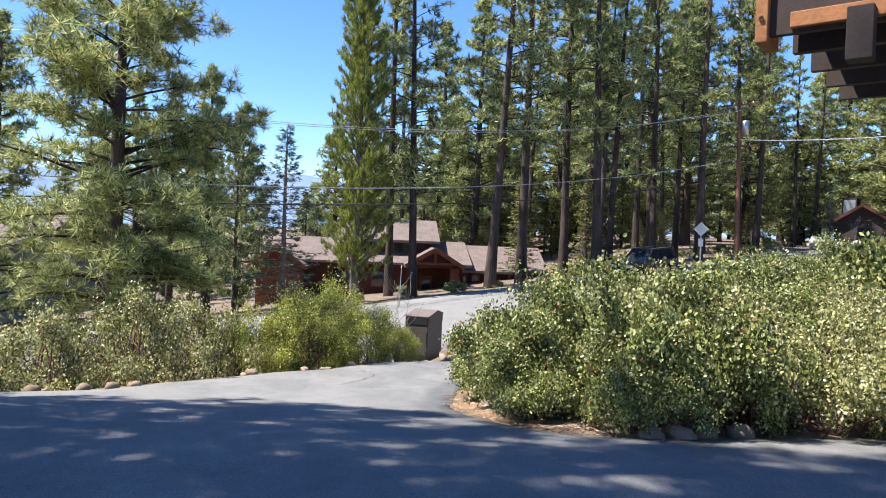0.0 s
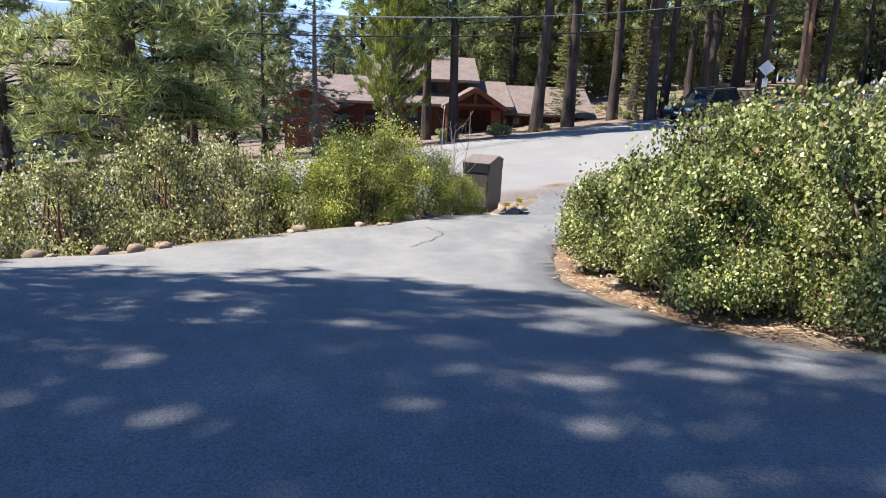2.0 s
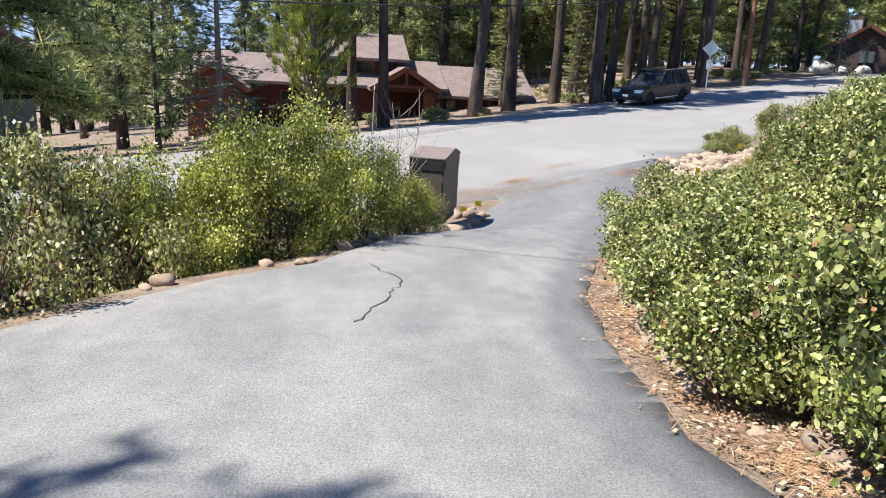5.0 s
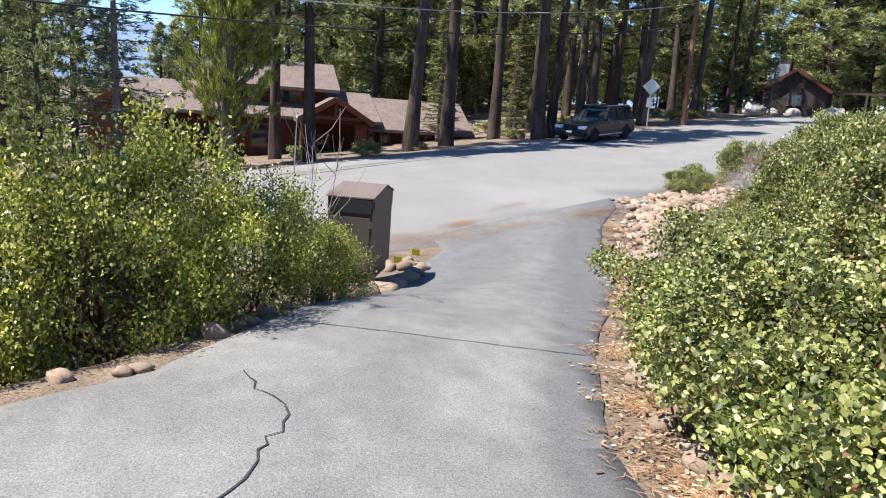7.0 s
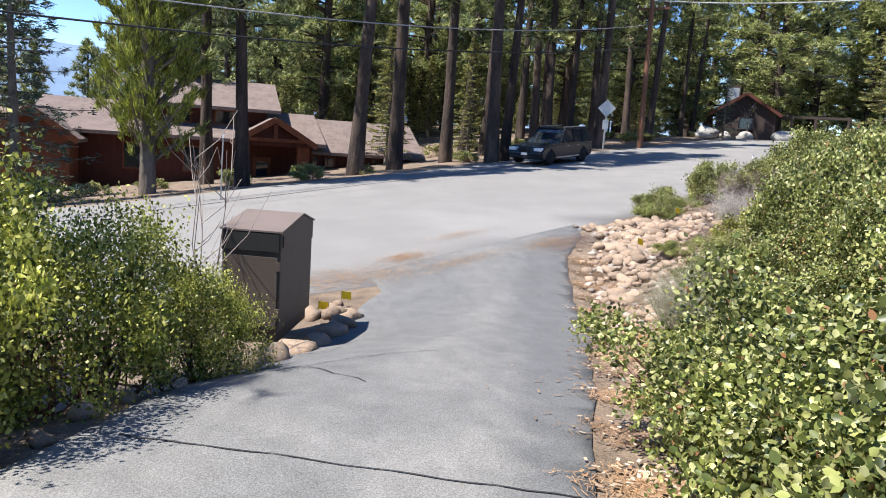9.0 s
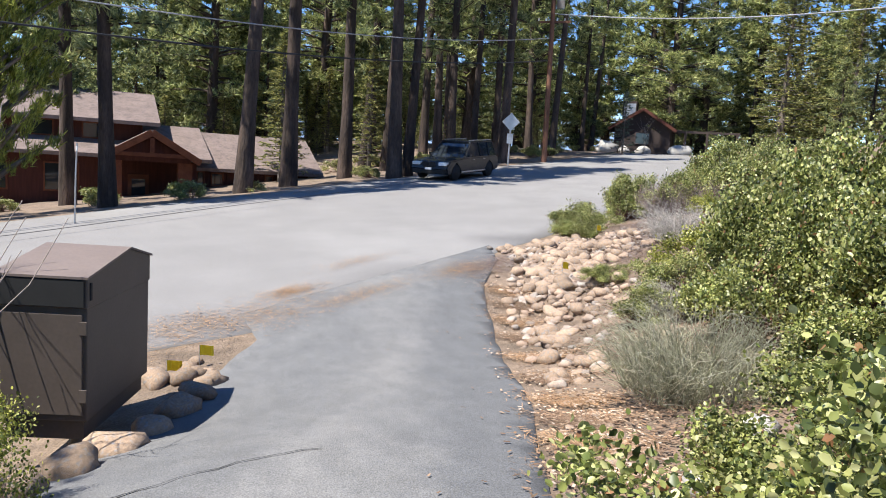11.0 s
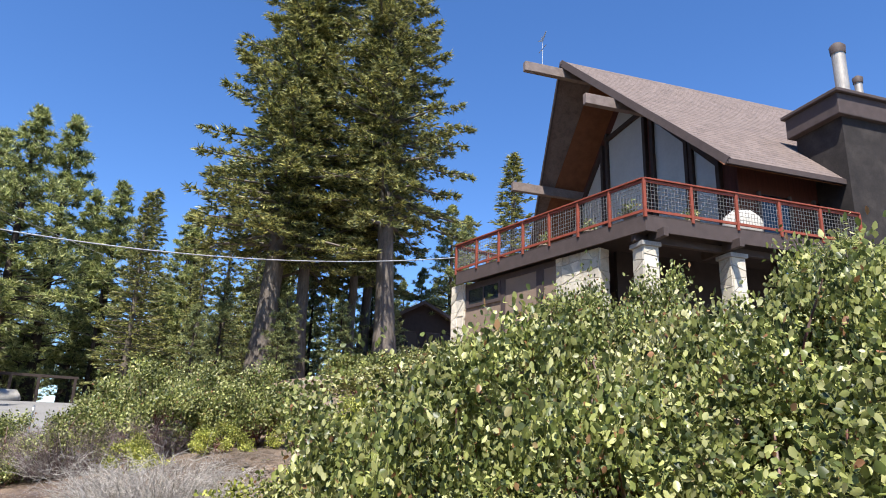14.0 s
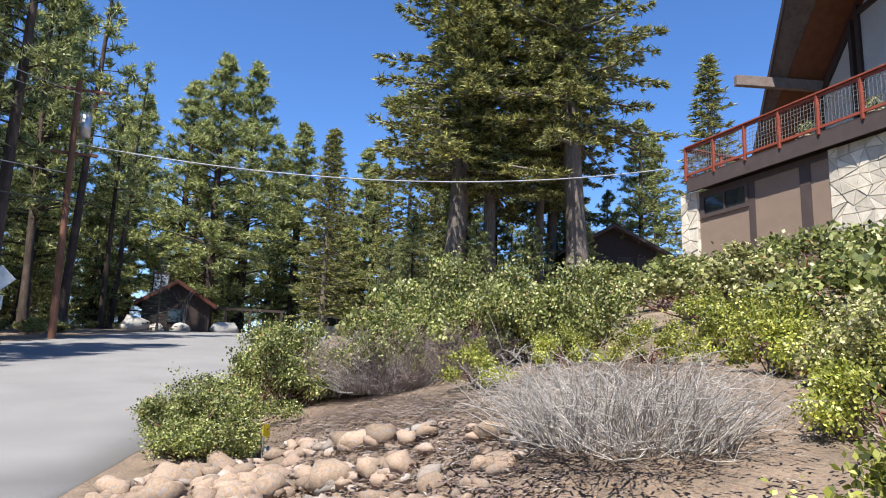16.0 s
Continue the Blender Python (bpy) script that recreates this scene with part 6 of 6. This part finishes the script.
# ---- driveway wear: cracks, sealed rims, straw ----
def ribbon(name, pts, w, m, label, lift, parent=None, wob=0.0, seed=0):
    rr = random.Random(seed)
    vs, fs = [], []
    n = 0
    path = []
    for (x0, y0), (x1, y1) in zip(pts, pts[1:]):
        k = max(2, int(math.hypot(x1 - x0, y1 - y0) / 0.12))
        for j in range(k):
            path.append((x0 + (x1 - x0) * j / k + rr.uniform(-wob, wob), y0 + (y1 - y0) * j / k + rr.uniform(-wob, wob)))
    path.append(pts[-1])
    for k, (x, y) in enumerate(path):
        a, b = path[max(0, k - 1)], path[min(len(path) - 1, k + 1)]
        d = Vector((b[0] - a[0], b[1] - a[1])).normalized()
        ww = w * rr.uniform(0.5, 1.3) / 2
        for s in (-1, 1):
            px, py = x - d.y * ww * s, y + d.x * ww * s
            vs.append((px, py, land(px, py) + lift))
    fs = [(2 * k, 2 * k + 1, 2 * k + 3, 2 * k + 2) for k in range(len(path) - 1)]
    return part_of(name, mesh_of(name, vs, fs, m), parent if parent else driveway, label)


ribbon("crack", [(-1.42, 11.2), (-1.28, 11.8), (-1.17, 12.09), (-1.17, 12.32), (-1.11, 12.46), (-1.04, 12.72), (-1.16, 13.02), (-1.29, 13.16), (-1.41, 13.51)], 0.012, M_CRACK_SHADOW, "dark branching crack", 0.018, None, 0.03, 1)
ribbon("crack", [(-1.15, 15.08), (-0.3, 14.69), (0.4, 14.34), (1.12, 13.98)], 0.013, M_CRACK_SHADOW, "straight dark seam", 0.018, None, 0.01, 2)
ribbon("crack", [(-0.55, 16.6), (0.1, 17.0), (0.75, 17.35), (1.2, 17.4)], 0.012, M_CRACK_SHADOW, "dark branching crack", 0.018, None, 0.03, 3)
ribbon("crack", [(-0.4, 17.0), (0.0, 16.7), (0.35, 16.2)], 0.011, M_CRACK_SHADOW, "dark branching crack", 0.018, None, 0.03, 4)


def litter(name, seed, n, centre, spread, m, label, ln=0.09, thick=0.0022):
    """Dry pine needles lying loose in a patch."""
    rng = np.random.default_rng(seed)
    p = rng.normal(size=(n, 2)) * np.array(spread) * 0.5
    t = math.radians(37)
    p = np.stack([p[:, 0] * math.cos(t) - p[:, 1] * math.sin(t), p[:, 0] * math.sin(t) + p[:, 1] * math.cos(t)], 1) + np.array(centre)
    a = rng.uniform(0, 6.28, n)
    z = np.array([max(land(x, y), road_z(*sq(x, y)) if sq(x, y)[1] > NEAR else -99) for x, y in p]) + 0.025 + rng.random(n) * 0.01
    c = np.stack([p[:, 0], p[:, 1], z], 1)
    d = np.stack([np.cos(a), np.sin(a), np.zeros(n)], 1) * (ln * rng.uniform(0.5, 1.1, n) / 2)[:, None]
    s = np.stack([-np.sin(a), np.cos(a), np.zeros(n)], 1) * thick
    v = np.stack([c - d - s, c - d + s, c + d + s, c + d - s], 1).reshape(-1, 3)
    ob = new(name, mesh_of(name, v, np.arange(len(v)).reshape(-1, 4), m))
    tagged(ob, label, "pine needles", kind="stuff")


for k, (c, s, n) in enumerate([((1.9, 23.7), (0.6, 0.3), 900), ((3.4, 25.6), (1.0, 0.3), 500), ((1.1, 22.4), (1.6, 0.6), 1500), ((2.9, 23.2), (1.4, 0.3), 800), ((5.1, 24.4), (1.0, 0.5), 1500), ((0.3, 22.4), (1.0, 0.5), 700)]):
    litter("pine_straw", 200 + k, n, c, s, M_STRAW, "drift of dry orange pine needles on the asphalt")
for k in range(28):
    i = 7 + k * 0.33
    a, b = RIGHT_EDGE[int(i)], RIGHT_EDGE[int(i) + 1]
    g = i - int(i)
    litter("pine_straw", 220 + k, 750, (a[0] + (b[0] - a[0]) * g + 0.36, a[1] + (b[1] - a[1]) * g), (0.22, 0.4), M_STRAW if k % 2 else M_DUFF, "dry orange pine needles along the driveway's edge", 0.09)
    litter("leaf_litter", 320 + k, 420, (a[0] + (b[0] - a[0]) * g + 0.48, a[1] + (b[1] - a[1]) * g), (0.26, 0.45), M_CRUMB, "brown and tan leaf crumbs along the driveway's edge", 0.045, 0.009)

# ---- understorey and woods behind ----
rw = random.Random(23)
for k in range(64):
    s, q = rw.uniform(-35, 62), rw.uniform(44, 85)
    x, y = sq_to_xy(s, q)
    if -13 < x < 8 and y < 58 or -0.27 < x / y < -0.1:
        continue
    p = rw.choice((3, 4, 4, 1))
    h = rw.uniform(11, 18)
    plant(pines[p], x, y, h, OWN[p], rw.uniform(0, 360), rw.uniform(0.9, 1.25))
for k in range(22):
    s, q = rw.uniform(24, 66), rw.uniform(44, 60)
    x, y = sq_to_xy(s, q)
    plant(pines[4], x, y, rw.uniform(6, 11), 14, rw.uniform(0, 360), 1.1)
for k in range(20):
    s, q = rw.uniform(66, 112), rw.uniform(31, 60)
    x, y = sq_to_xy(s, q)
    plant(pines[4], x, y, rw.uniform(7, 13), 14, rw.uniform(0, 360), 1.1)
for k in range(18):
    s, q = rw.uniform(62, 100), rw.uniform(-16, 12)
    x, y = sq_to_xy(s, q)
    if math.hypot(x - 59.5, y - 38) > 11:
        plant(pines[4], x, y, rw.uniform(6, 12), 14, rw.uniform(0, 360), 1.1)
for k in range(18):
    s, q = rw.uniform(30, 64), rw.uniform(33, 50)
    x, y = sq_to_xy(s, q)
    plant(firs[1], x, y, rw.uniform(2.5, 7), 20, rw.uniform(0, 360), 1.4, "young green fir in the understorey")
for k in range(34):
    s, q = rw.uniform(14, 64), rw.uniform(29.6, 36)
    x, y = sq_to_xy(s, q)
    if -9 < x < 7.5 and y > 41:
        continue
    set_shrub(sh_far[rw.randrange(3)], x, y, rw.uniform(0.5, 0.9), 0.8, rw.uniform(0, 360))
for k in range(24):
    s, q = rw.uniform(100, 135), rw.uniform(2, 52)
    x, y = sq_to_xy(s, q)
    plant(pines[rw.choice((3, 4))], x, y, rw.uniform(9, 17), 18, rw.uniform(0, 360), 1.2)
for x, y, h in ((46, 44, 7), (50, 47, 9), (54, 43, 8), (49, 41, 6), (57, 48, 10), (61, 44, 9), (44, 48, 8), (66, 41, 10), (42, 42, 4), (52, 38, 5), (40, 47, 6)):
    plant(pines[4], x, y, h, 14, x * 37, 1.15)
for k, (c, sp, n) in enumerate([((8.2, 23.6), (3.0, 1.6), 3500), ((10.2, 22.6), (2.4, 1.6), 2500), ((6.6, 21.6), (1.8, 1.8), 2500), ((9.6, 25.4), (2.6, 1.0), 2500), ((3.6, 16.6), (1.6, 0.8), 1800), ((12.4, 24.0), (2.4, 1.4), 2000), ((5.2, 19.4), (1.6, 1.2), 2000)]):
    litter("pine_litter", 240 + k, n, c, sp, M_DUFF, "brown needles and bark crumbs on the soil", 0.06, 0.006)
for k in range(38):
    s, q = rw.uniform(20, 112), rw.uniform(46, 92)
    x, y = sq_to_xy(s, q)
    if not (-13 < x < 8 and y < 62):
        plant(pines[rw.choice((3, 4, 4))], x, y, rw.uniform(9, 15), 16, rw.uniform(0, 360), 1.35)
for k, (c, sp, n) in enumerate([((9.0, 24.9), (1.6, 0.9), 1600), ((9.4, 23.9), (1.8, 1.0), 1500), ((7.6, 23.0), (1.6, 0.8), 1200), ((10.4, 23.0), (1.8, 0.8), 1000), ((5.8, 24.6), (1.2, 0.5), 700)]):
    litter("twig_litter", 260 + k, n, c, sp, M_TWIG if k % 2 else M_PURPLE, "grey twigs and bark crumbs on the soil", 0.13, 0.0055)
# the overhead cable's shadow on the far lane, laid as a dark ribbon
shadow_at = [sq_to_xy(k * 1.5, 26.1 + 0.02 * k + 0.05 * math.sin(k)) for k in range(6, 25)]
shadow_v = []
for x, y in shadow_at:
    for side in (-0.025, 0.025):
        px, py = x - 0.6 * side, y + 0.8 * side
        shadow_v.append((px, py, road_z(*sq(px, py)) + 0.016))
shadow_f = [(2 * k, 2 * k + 1, 2 * k + 3, 2 * k + 2) for k in range(len(shadow_at) - 1)]
part_of("seam", mesh_of("seam", shadow_v, shadow_f, M_CRACK_SHADOW), road, "dark ribbon painted as the cable shadow along the road")
